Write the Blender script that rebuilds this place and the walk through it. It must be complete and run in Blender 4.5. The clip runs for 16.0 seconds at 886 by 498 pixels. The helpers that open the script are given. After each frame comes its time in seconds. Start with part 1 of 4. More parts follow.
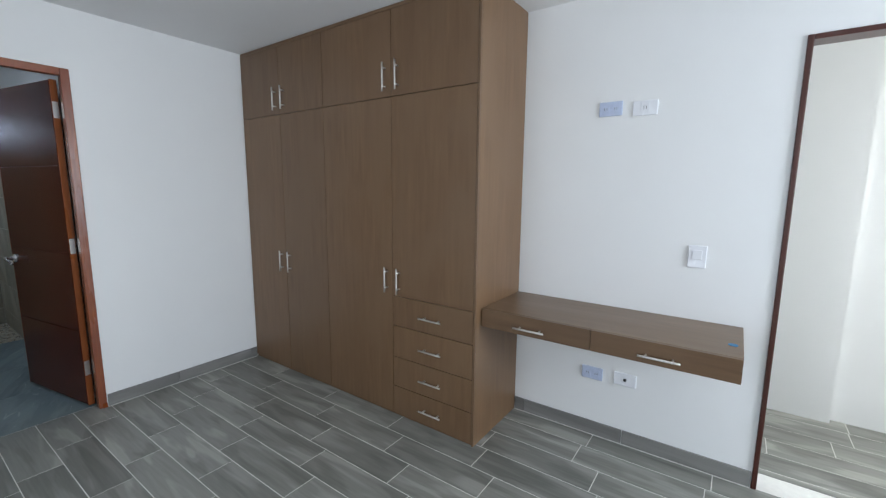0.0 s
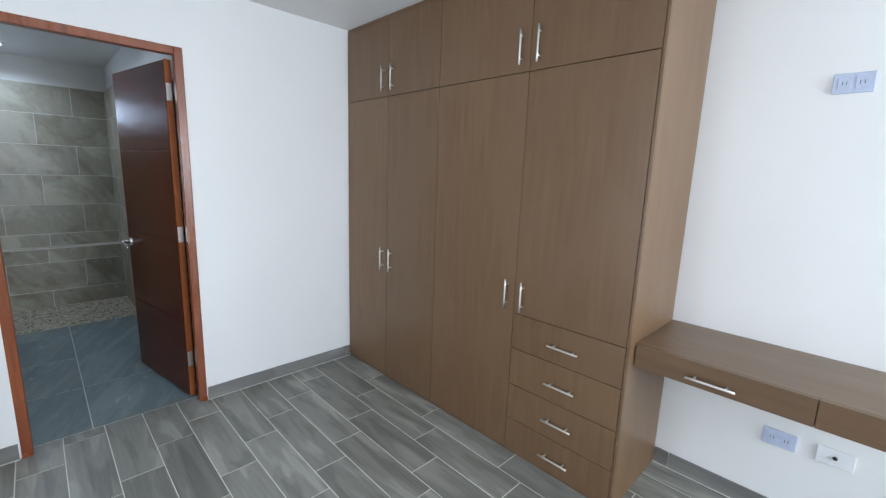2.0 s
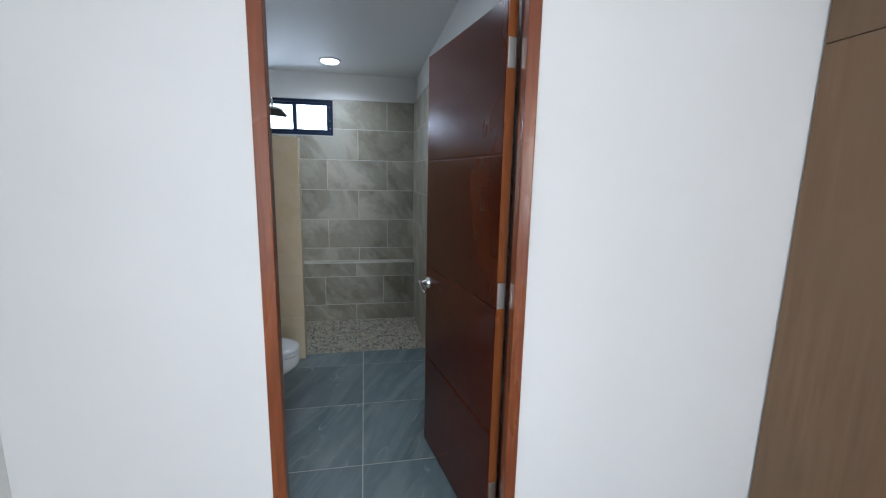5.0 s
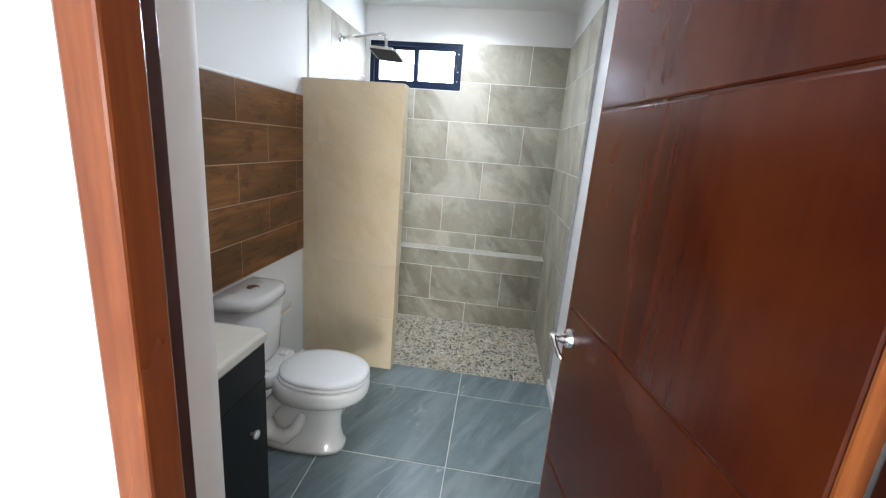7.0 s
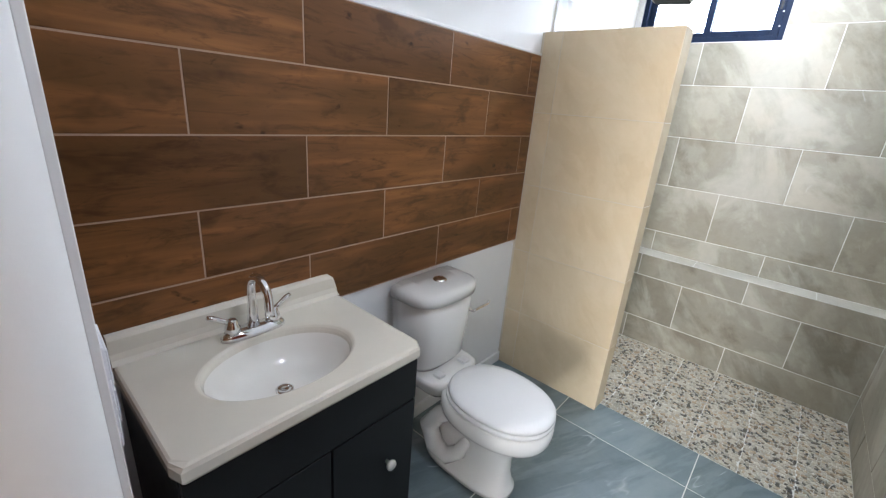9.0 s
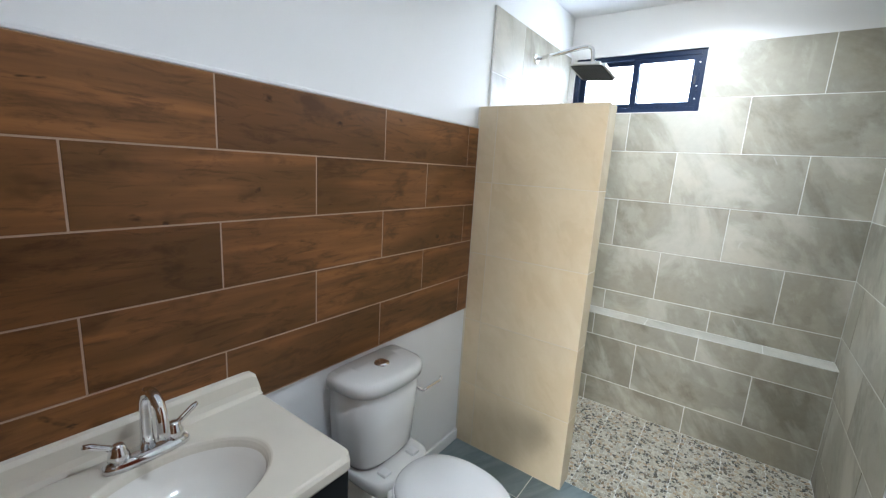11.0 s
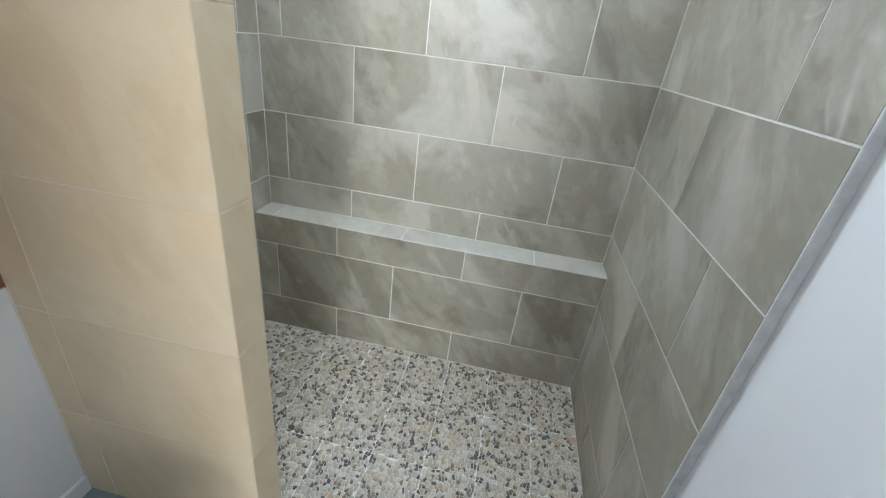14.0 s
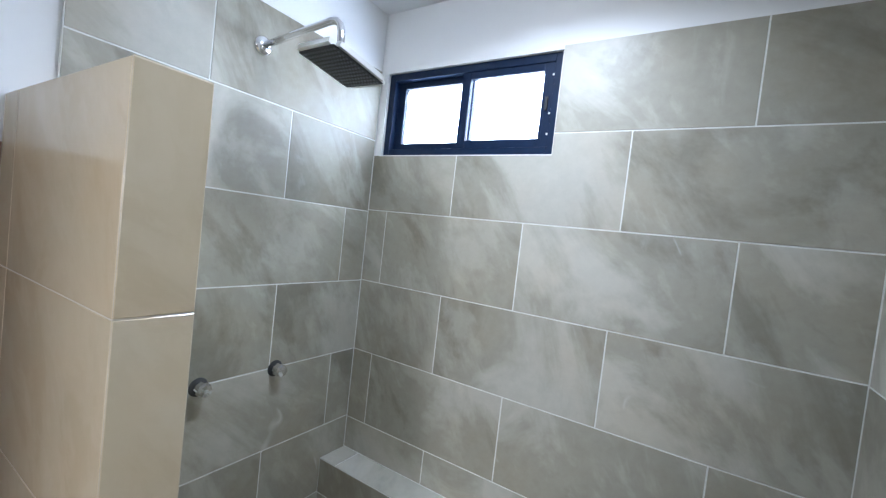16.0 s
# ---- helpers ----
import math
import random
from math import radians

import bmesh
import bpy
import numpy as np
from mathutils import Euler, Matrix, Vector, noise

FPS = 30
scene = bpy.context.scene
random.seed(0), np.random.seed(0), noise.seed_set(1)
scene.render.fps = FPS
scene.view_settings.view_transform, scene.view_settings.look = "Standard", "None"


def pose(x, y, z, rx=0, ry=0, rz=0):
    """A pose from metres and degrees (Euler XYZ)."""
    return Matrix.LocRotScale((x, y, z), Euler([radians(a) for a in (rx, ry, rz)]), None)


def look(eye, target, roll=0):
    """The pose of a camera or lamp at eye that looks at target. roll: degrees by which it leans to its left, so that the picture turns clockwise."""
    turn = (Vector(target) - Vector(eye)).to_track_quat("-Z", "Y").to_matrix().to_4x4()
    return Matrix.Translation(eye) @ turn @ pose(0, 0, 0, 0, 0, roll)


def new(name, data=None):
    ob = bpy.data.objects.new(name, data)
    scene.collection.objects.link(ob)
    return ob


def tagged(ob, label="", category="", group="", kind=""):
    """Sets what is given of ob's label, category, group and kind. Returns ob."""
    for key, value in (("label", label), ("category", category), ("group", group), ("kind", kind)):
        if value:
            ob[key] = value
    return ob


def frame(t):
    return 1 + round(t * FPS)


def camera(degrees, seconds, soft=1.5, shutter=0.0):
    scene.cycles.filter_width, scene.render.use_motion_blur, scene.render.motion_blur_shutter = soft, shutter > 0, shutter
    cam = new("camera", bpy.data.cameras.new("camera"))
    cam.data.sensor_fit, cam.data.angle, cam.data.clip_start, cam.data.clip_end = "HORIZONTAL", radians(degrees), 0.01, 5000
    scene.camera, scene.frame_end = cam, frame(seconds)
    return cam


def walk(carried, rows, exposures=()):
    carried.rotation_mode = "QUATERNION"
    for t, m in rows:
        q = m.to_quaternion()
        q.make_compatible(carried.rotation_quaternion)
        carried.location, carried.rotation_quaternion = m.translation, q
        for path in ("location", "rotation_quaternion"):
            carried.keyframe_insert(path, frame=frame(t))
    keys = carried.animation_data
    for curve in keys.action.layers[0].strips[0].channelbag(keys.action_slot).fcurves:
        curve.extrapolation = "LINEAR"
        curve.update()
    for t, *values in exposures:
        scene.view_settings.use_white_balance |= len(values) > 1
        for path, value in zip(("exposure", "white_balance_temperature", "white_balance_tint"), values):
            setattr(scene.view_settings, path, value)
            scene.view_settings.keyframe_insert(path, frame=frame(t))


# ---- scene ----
cam = camera(93.8, 16.0, soft=1.3)
PATH = [
    (0, (0.225, -0.04, 1.446), (1.84, 1.104, 1.156), 0.5),
    (0.5, (0.315, 0.071, 1.462), (1.712, 1.467, 1.146), 0.6),
    (1, (0.44, 0.156, 1.474), (1.717, 1.655, 1.13), 1.1),
    (1.5, (0.431, 0.266, 1.474), (1.738, 1.735, 1.11), 1.7),
    (2, (0.371, 0.455, 1.484), (1.754, 1.855, 1.126), 2.0),
    (2.5, (0.383, 0.648, 1.467), (1.759, 2.054, 1.107), 2.1),
    (3, (0.45, 0.897, 1.492), (1.714, 2.408, 1.145), 1.8),
    (3.5, (0.45, 1.136, 1.484), (1.501, 2.806, 1.157), 1.3),
    (4, (0.379, 1.414, 1.492), (1.182, 3.217, 1.167), 0.8),
    (4.5, (0.418, 1.7, 1.474), (0.965, 3.594, 1.137), 0.6),
    (5, (0.5, 1.953, 1.486), (0.869, 3.888, 1.142), 1.2),
    (7.5, (0.571, 3.09, 1.415), (0.09, 4.947, 0.85), 5.3),
    (8, (0.507, 3.237, 1.382), (-0.284, 4.96, 0.744), 5.6),
    (10.5, (0.5, 3.502, 1.454), (-0.929, 4.772, 0.866), 3.7),
    (11, (0.498, 3.532, 1.466), (-0.638, 5.131, 1.078), 3.5),
    (11.5, (0.452, 3.56, 1.489), (-0.11, 5.461, 1.22), 2.4),
    (12, (0.471, 3.614, 1.497), (0.241, 5.574, 1.175), 1.4),
    (12.5, (0.492, 3.841, 1.468), (0.307, 5.795, 1.083), 1.4),
    (13, (0.504, 4.081, 1.465), (0.355, 6.018, 0.991), 3.2),
    (13.5, (0.478, 4.383, 1.439), (0.389, 6.268, 0.776), 5.8),
    (14, (0.526, 4.647, 1.395), (0.291, 6.418, 0.496), 7.4),
    (14.5, (0.648, 4.948, 1.387), (0.086, 6.624, 0.45), 8.2),
    (15, (0.658, 5.07, 1.438), (-0.213, 6.717, 0.712), 7.8),
    (15.5, (0.649, 5.082, 1.517), (-0.371, 6.761, 1.142), 7.1),
    (16, (0.663, 5.05, 1.57), (-0.401, 6.742, 1.491), 6.4),
]
EXPOSURES = [(0.0, -1.0, 5850, 8), (1.0, -0.56, 5800, 7), (2.0, -0.50, 5850, 8), (3.5, -0.32, 6000, 8), (4.0, -0.47, 6100, 10), (5.0, -0.52, 6000, 10), (6.0, -0.15, 6150, 11), (6.8, 0.6, 6450, 12), (7.5, 1.22, 6650, 13),
             (8.0, 1.1, 6700, 18), (10.5, 1.2, 6050, 7), (11.0, 1.05, 6350, 10), (11.5, 0.67, 6800, 13), (12.5, 0.68, 6850, 14), (13.3, 0.68, 6650, 12), (14.0, 0.95, 6200, 10), (14.5, 1.3, 5650, 10), (15.0, 1.32, 5600, 11), (15.5, 0.92, 5700, 12), (16.0, 0.52, 5850, 13)]
walk(cam, [(t, look(eye, target, roll)) for t, eye, target, roll in PATH], EXPOSURES)

# ---- plan, in metres ----
CEIL = 2.465
Y_DOOR, Y_BATH = 3.24, 3.44            # the two faces of the wall between bedroom and bathroom
X_WEST, X_EAST = -0.53, 2.622          # bedroom side walls
Y_SOUTH = -2.75
X_L, X_R, Y_BACK = -0.578, 1.015, 6.387  # tiled faces of the bathroom
Y_BENCH, Z_BENCH = 6.252, 0.588
PART_F, PART_B, PART_X, PART_Z = 5.283, 5.390, 0.013, 1.755
Y_PEBBLE = 5.362

# ---- world and light ----
world = bpy.data.worlds.new("sky")
scene.world = world
world.use_nodes = True
wn = world.node_tree
sky = wn.nodes.new("ShaderNodeTexSky")
sky.sky_type, sky.sun_disc = "NISHITA", False
sky.sun_elevation, sky.sun_rotation = radians(50), radians(200)
wn.links.new(sky.outputs[0], wn.nodes["Background"].inputs[0])
wn.nodes["Background"].inputs[1].default_value = 0.1


def area_lamp(name, m, sx, sy, watts, color, spread=180):
    data = bpy.data.lights.new(name, "AREA")
    data.shape, data.size, data.size_y = "RECTANGLE", sx, sy
    data.energy, data.color, data.spread = watts, color, radians(spread)
    ob = new(name, data)
    ob.matrix_world = m
    return ob


BEDROOM_W, SIDE_W, HALL_W, BATHWIN_W, LED_W = 165, 40, 85, 3.2, 7.4
area_lamp("window_light_bedroom", look((1.55, Y_SOUTH - 0.05, 1.55), (1.55, 3.0, 1.45)), 1.3, 1.2, BEDROOM_W, (0.95, 0.98, 1.0))
area_lamp("window_light_side", look((X_WEST - 0.06, 1.10, 1.3), (2.0, 1.10, 1.3)), 1.5, 1.5, SIDE_W, (0.97, 0.98, 1.0))
# the hall lamp is an unseen source, added to make the hall bright
area_lamp("window_light_hall", look((3.14, -2.55, 1.4), (3.14, 0.0, 1.0)), 0.8, 1.6, HALL_W, (1.0, 0.97, 0.9))
area_lamp("window_light_bath", look((-0.17, 6.47, 2.04), (-0.17, 5.0, 1.7)), 0.62, 0.24, BATHWIN_W, (0.56, 0.74, 1.0))
# first: shower lamp; second: unseen, added to brighten vanity and entrance
LED_AND_FILL_SPOTS = [(0.217, 5.90, 1.0), (0.45, 4.10, 0.55)]
for x, y, k in LED_AND_FILL_SPOTS:
    led = bpy.data.lights.new("ceiling_led_or_fill", "AREA")
    led.shape, led.size, led.energy, led.color = "DISK", 0.11, LED_W * k, (0.76, 0.87, 1.0)
    led.spread = radians(152)
    led_ob = new("ceiling_led_or_fill", led)
    led_ob.matrix_world = look((x, y, CEIL - 0.032), (x, y, 0))


# ---- materials ----
def ramp(nt, fac, stops):
    r = nt.nodes.new("ShaderNodeValToRGB")
    el = r.color_ramp.elements
    while len(el) < len(stops):
        el.new(0.5)
    for e, (p, c) in zip(el, stops):
        e.position, e.color = p, (*c, 1) if len(c) == 3 else c
    nt.links.new(fac, r.inputs[0])
    return r.outputs[0]


def mixed(nt, fac, a, b, blend="MIX"):
    n = nt.nodes.new("ShaderNodeMix")
    n.data_type, n.blend_type = "RGBA", blend
    for sock, v in ((n.inputs[0], fac), (n.inputs[6], a), (n.inputs[7], b)):
        if isinstance(v, (int, float)):
            sock.default_value = v
        elif isinstance(v, tuple):
            sock.default_value = (*v, 1)
        else:
            nt.links.new(v, sock)
    return n.outputs[2]


def noise_at(nt, vec, scale, detail=4, rough=0.55, distort=0.0):
    n = nt.nodes.new("ShaderNodeTexNoise")
    n.inputs["Scale"].default_value, n.inputs["Detail"].default_value = scale, detail
    n.inputs["Roughness"].default_value, n.inputs["Distortion"].default_value = rough, distort
    nt.links.new(vec, n.inputs["Vector"])
    return n.outputs["Fac"]


def coords(nt, stretch=(1, 1, 1), turn=(0, 0, 0), shuffled=True):
    tc = nt.nodes.new("ShaderNodeTexCoord")
    out = tc.outputs["Object"]
    if shuffled:
        info = nt.nodes.new("ShaderNodeObjectInfo")
        mul = nt.nodes.new("ShaderNodeVectorMath")
        mul.operation = "MULTIPLY"
        comb = nt.nodes.new("ShaderNodeCombineXYZ")
        for i in range(3):
            nt.links.new(info.outputs["Random"], comb.inputs[i])
        nt.links.new(comb.outputs[0], mul.inputs[0])
        mul.inputs[1].default_value = (41.0, 67.0, 29.0)
        add = nt.nodes.new("ShaderNodeVectorMath")
        nt.links.new(out, add.inputs[0])
        nt.links.new(mul.outputs[0], add.inputs[1])
        out = add.outputs[0]
    turned_by = nt.nodes.new("ShaderNodeMapping")
    turned_by.inputs["Rotation"].default_value = [radians(a) for a in turn]
    nt.links.new(out, turned_by.inputs["Vector"])
    mp = nt.nodes.new("ShaderNodeMapping")
    mp.inputs["Scale"].default_value = stretch
    nt.links.new(turned_by.outputs[0], mp.inputs["Vector"])
    return mp.outputs[0]


def base(name, rough=0.5, metal=0.0, coat=0.0, spec=0.5):
    m = bpy.data.materials.new(name)
    m.use_nodes = True
    nt = m.node_tree
    b = nt.nodes["Principled BSDF"]
    b.inputs["Roughness"].default_value, b.inputs["Metallic"].default_value = rough, metal
    b.inputs["Coat Weight"].default_value, b.inputs["Coat Roughness"].default_value = coat, 0.10
    b.inputs["Specular IOR Level"].default_value = spec
    return m, nt, b


def bumped(nt, b, height, strength, dist=0.002):
    n = nt.nodes.new("ShaderNodeBump")
    n.inputs["Strength"].default_value, n.inputs["Distance"].default_value = strength, dist
    nt.links.new(height, n.inputs["Height"])
    nt.links.new(n.outputs[0], b.inputs["Normal"])


def rough_from(nt, b, fac, lo, hi):
    r = nt.nodes.new("ShaderNodeMapRange")
    r.inputs["To Min"].default_value, r.inputs["To Max"].default_value = lo, hi
    nt.links.new(fac, r.inputs["Value"])
    nt.links.new(r.outputs[0], b.inputs["Roughness"])


def random_shade(nt, col, lo, hi, island=False):
    if island:
        src = nt.nodes.new("ShaderNodeNewGeometry").outputs["Random Per Island"]
    else:
        src = nt.nodes.new("ShaderNodeObjectInfo").outputs["Random"]
    return mixed(nt, 1.0, col, ramp(nt, src, [(0, (lo,) * 3), (1, (hi,) * 3)]), "MULTIPLY")


def plaster(name, c):
    m, nt, b = base(name, 0.6)
    v = coords(nt, shuffled=False)
    big = noise_at(nt, v, 1.3, 3)
    fine = noise_at(nt, v, 170, 3)
    mid = noise_at(nt, v, 16, 4)
    nt.links.new(ramp(nt, big, [(0.3, tuple(x * 0.965 for x in c)), (0.7, c)]), b.inputs["Base Color"])
    add = nt.nodes.new("ShaderNodeMath")
    nt.links.new(fine, add.inputs[0])
    nt.links.new(mid, add.inputs[1])
    bumped(nt, b, add.outputs[0], 0.06, 0.002)
    rough_from(nt, b, mid, 0.5, 0.7)
    return m


def grained(name, dark, light, along, rough=0.4, coat=0.0, spread=(0.9, 1.1), scale=9, shuffled=True, knots=False, spec=0.5, blotch=None):
    """Wood grain that runs along one local axis (0, 1 or 2)."""
    m, nt, b = base(name, rough, coat=coat, spec=spec)
    st = [1.0, 1.0, 1.0]
    st[along] = 0.07
    v = coords(nt, tuple(st), shuffled=shuffled)
    g = noise_at(nt, v, scale * 6, 6, 0.6, 0.3)
    st2 = [1.0, 1.0, 1.0]
    st2[along] = 0.25
    w = noise_at(nt, coords(nt, tuple(st2), shuffled=shuffled), scale * 0.7, 4, 0.5, 0.6)
    col = ramp(nt, g, [(0.3, dark), (0.72, light)])
    mean = tuple((a + c) / 2 for a, c in zip(dark, light))
    col = mixed(nt, ramp(nt, w, [(0.35, (0, 0, 0)), (0.7, (0.75,) * 3)]), col, mixed(nt, 0.5, mean, dark))
    if knots:
        tone = noise_at(nt, coords(nt, tuple(0.35 if i == along else 1.0 for i in range(3)), shuffled=shuffled), 4.5, 3, 0.5, 0.4)
        col = mixed(nt, ramp(nt, tone, [(0.40, (0.75,) * 3), (0.50, (0.2,) * 3), (0.60, (0, 0, 0))]), col, (dark[0] * 0.95, dark[1] * 1.02, dark[2] * 0.9))
        spot = noise_at(nt, coords(nt, tuple(0.75 if i == along else 1.0 for i in range(3)), shuffled=shuffled), 15, 3, 0.55, 0.9)
        col = mixed(nt, ramp(nt, spot, [(0.70, (0, 0, 0)), (0.76, (0.8,) * 3)]), col, tuple(x * 0.22 for x in dark))
        k = noise_at(nt, coords(nt, tuple(0.6 if i == along else 1.0 for i in range(3)), shuffled=shuffled), 11, 3, 0.6)
        col = mixed(nt, ramp(nt, k, [(0.57, (0, 0, 0)), (0.70, (0.55,) * 3)]), col, tuple(x * 0.35 for x in dark))
        k2 = noise_at(nt, coords(nt, tuple(0.22 if i == along else 1.0 for i in range(3)), shuffled=shuffled), 26, 5, 0.7, 1.2)
        col = mixed(nt, ramp(nt, k2, [(0.52, (0, 0, 0)), (0.66, (0.6,) * 3)]), col, tuple(x * 0.55 for x in dark))
    if blotch:
        q = noise_at(nt, coords(nt, (1, 1, 0.6), shuffled=shuffled), 4.0, 3, 0.5, 0.4)
        col = mixed(nt, ramp(nt, q, [(0.42, (0, 0, 0)), (0.62, (0.8,) * 3)]), col, blotch)
    col = random_shade(nt, col, *spread) if shuffled else col
    nt.links.new(col, b.inputs["Base Color"])
    bumped(nt, b, g, 0.12, 0.001)
    rough_from(nt, b, w, rough - 0.06, rough + 0.1)
    return m


def streaked_plank(name, dark, mid, light, along, rough):
    """Wood-look porcelain with broad soft streaks and fine lines along one local axis."""
    m, nt, b = base(name, rough)
    st = [1.0, 1.0, 1.0]
    st[along] = 0.16
    wide = noise_at(nt, coords(nt, tuple(st)), 11, 2, 0.45, 0.5)
    st[along] = 0.05
    fine = noise_at(nt, coords(nt, tuple(st)), 75, 5, 0.6)
    col = ramp(nt, wide, [(0.39, dark), (0.47, mid), (0.54, mid), (0.62, light)])
    col = mixed(nt, 0.22, col, ramp(nt, fine, [(0.35, dark), (0.7, light)]))
    col = random_shade(nt, col, 0.82, 1.12)
    nt.links.new(col, b.inputs["Base Color"])
    bumped(nt, b, fine, 0.1, 0.001)
    rough_from(nt, b, wide, rough - 0.05, rough + 0.1)
    return m


def stone_tile(name, dark, mid, light, rough, vein=None, scale=3.2, shade=(0.93, 1.07), turn=(0, 0, -33), stretch=(1, 0.48, 1), wisp_top=0.45, vein_from=0.61):
    m, nt, b = base(name, rough)
    v = coords(nt, stretch, turn)
    cloud = noise_at(nt, v, scale, 6, 0.6, 0.6)
    fine = noise_at(nt, coords(nt), 24, 6, 0.65)
    wisp = noise_at(nt, coords(nt, stretch, turn), scale * 3.1, 5, 0.6, 0.3)
    col = ramp(nt, cloud, [(0.38, dark), (0.45, mid), (0.51, mid), (0.555, tuple((x + y) / 2 for x, y in zip(mid, light))), (0.62, light)])
    col = mixed(nt, ramp(nt, wisp, [(0.53, (0, 0, 0)), (0.62, (wisp_top,) * 3)]), col, light)
    warm = noise_at(nt, coords(nt, (1, 1, 1), (0, 0, 70)), 3.1, 3)
    col = mixed(nt, ramp(nt, warm, [(0.45, (0, 0, 0)), (0.65, (0.35,) * 3)]), col, mixed(nt, 1.0, col, (1.04, 0.93, 0.80), "MULTIPLY"))
    col = mixed(nt, 0.16, col, ramp(nt, fine, [(0.3, dark), (0.7, light)]))
    if vein:
        n = noise_at(nt, coords(nt, stretch, turn), scale * 1.1, 2, 0.45, 0.12)
        line = ramp(nt, n, [(0.494, (0, 0, 0)), (0.5, (1, 1, 1)), (0.506, (0, 0, 0))])
        gate = ramp(nt, noise_at(nt, coords(nt, (1, 1, 1), (0, 0, 10)), 5, 3), [(vein_from, (0, 0, 0)), (vein_from + 0.09, (0.6,) * 3)])
        f = mixed(nt, 1.0, line, gate, "MULTIPLY")
        col = mixed(nt, f, col, vein)
    col = random_shade(nt, col, *shade)
    nt.links.new(col, b.inputs["Base Color"])
    bumped(nt, b, fine, 0.06, 0.001)
    rough_from(nt, b, cloud, rough - 0.06, rough + 0.08)
    return m


def plain(name, c, rough=0.4, metal=0.0, coat=0.0, vary=0.05, scale=30, bump=0.03, spec=0.5):
    m, nt, b = base(name, rough, metal, coat, spec)
    v = coords(nt, shuffled=False)
    n = noise_at(nt, v, scale, 4)
    f = noise_at(nt, v, scale * 9, 3)
    nt.links.new(ramp(nt, n, [(0.3, tuple(max(0, x * (1 - vary)) for x in c)), (0.7, tuple(min(1, x * (1 + vary)) for x in c))]), b.inputs["Base Color"])
    rough_from(nt, b, n, max(0.02, rough - 0.05), rough + 0.06)
    if bump:
        bumped(nt, b, f, bump, 0.001)
    return m


def pebble_mat(name, cols):
    m, nt, b = base(name, 0.38)
    geo = nt.nodes.new("ShaderNodeNewGeometry").outputs["Random Per Island"]
    info = nt.nodes.new("ShaderNodeObjectInfo").outputs["Random"]
    s = nt.nodes.new("ShaderNodeMath")
    nt.links.new(geo, s.inputs[0])
    nt.links.new(info, s.inputs[1])
    fr = nt.nodes.new("ShaderNodeMath")
    fr.operation = "FRACT"
    nt.links.new(s.outputs[0], fr.inputs[0])
    r = nt.nodes.new("ShaderNodeValToRGB")
    r.color_ramp.interpolation = "CONSTANT"
    el = r.color_ramp.elements
    while len(el) < len(cols):
        el.new(0.5)
    for e, (p, c) in zip(el, cols):
        e.position, e.color = p, (*c, 1)
    nt.links.new(fr.outputs[0], r.inputs[0])
    n = noise_at(nt, coords(nt, shuffled=False), 60, 4)
    nt.links.new(mixed(nt, 0.35, r.outputs[0], mixed(nt, 1.0, r.outputs[0], ramp(nt, n, [(0.3, (0.55,) * 3), (0.7, (1.3,) * 3)]), "MULTIPLY")), b.inputs["Base Color"])
    return m


def glow(name, c, strength):
    m = bpy.data.materials.new(name)
    m.use_nodes = True
    nt = m.node_tree
    e = nt.nodes.new("ShaderNodeEmission")
    e.inputs[0].default_value, e.inputs[1].default_value = (*c, 1), strength
    nt.links.new(e.outputs[0], nt.nodes["Material Output"].inputs[0])
    return m


def clear_glass(name):
    m, nt, b = base(name, 0.03)
    b.inputs["Transmission Weight"].default_value = 1.0
    b.inputs["Base Color"].default_value = (0.95, 0.97, 1, 1)
    return m


WHITE = plaster("white_wall_paint", (0.80, 0.80, 0.79))
CEILING = plaster("white_ceiling_paint", (0.78, 0.78, 0.78))
LAMINATE = grained("brown_wood_laminate", (0.143, 0.081, 0.040), (0.213, 0.127, 0.064), 2, 0.36, spread=(0.93, 1.07), scale=6, spec=0.5, blotch=(0.178, 0.108, 0.057))
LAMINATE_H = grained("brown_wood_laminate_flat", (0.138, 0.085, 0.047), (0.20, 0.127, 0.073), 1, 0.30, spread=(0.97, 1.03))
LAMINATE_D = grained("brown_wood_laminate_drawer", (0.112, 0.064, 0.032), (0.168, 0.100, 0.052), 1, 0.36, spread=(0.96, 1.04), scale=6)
EDGE_BAND = plain("brown_edge_band", (0.155, 0.093, 0.05), 0.4)
DARK_GAP = plain("dark_cabinet_inside", (0.035, 0.022, 0.015), 0.7)
PLANK = streaked_plank("grey_wood_look_porcelain", (0.148, 0.148, 0.130), (0.218, 0.218, 0.194), (0.345, 0.34, 0.305), 1, 0.36)
BASE_TILE = streaked_plank("grey_skirting_tile", (0.16, 0.155, 0.146), (0.205, 0.20, 0.188), (0.26, 0.253, 0.24), 0, 0.4)
GROUT = plain("light_grey_grout", (0.70, 0.69, 0.645), 0.85, bump=0.3)
TILE_EDGE = plain("grey_raw_tile_edge", (0.46, 0.455, 0.45), 0.7, vary=0.15, bump=0.3)
GROUT_W = plain("pale_grout", (0.74, 0.74, 0.70), 0.85, bump=0.25)
GROUT_C = plain("cream_grout", (0.62, 0.55, 0.44), 0.8, bump=0.2)
GROUT_B = plain("pinkish_grout", (0.42, 0.29, 0.215), 0.85, bump=0.3)
STONE = stone_tile("grey_beige_stone_tile", (0.212, 0.194, 0.148), (0.322, 0.300, 0.237), (0.49, 0.47, 0.40), 0.42, vein=(0.60, 0.59, 0.55), scale=2.6, wisp_top=0.38)
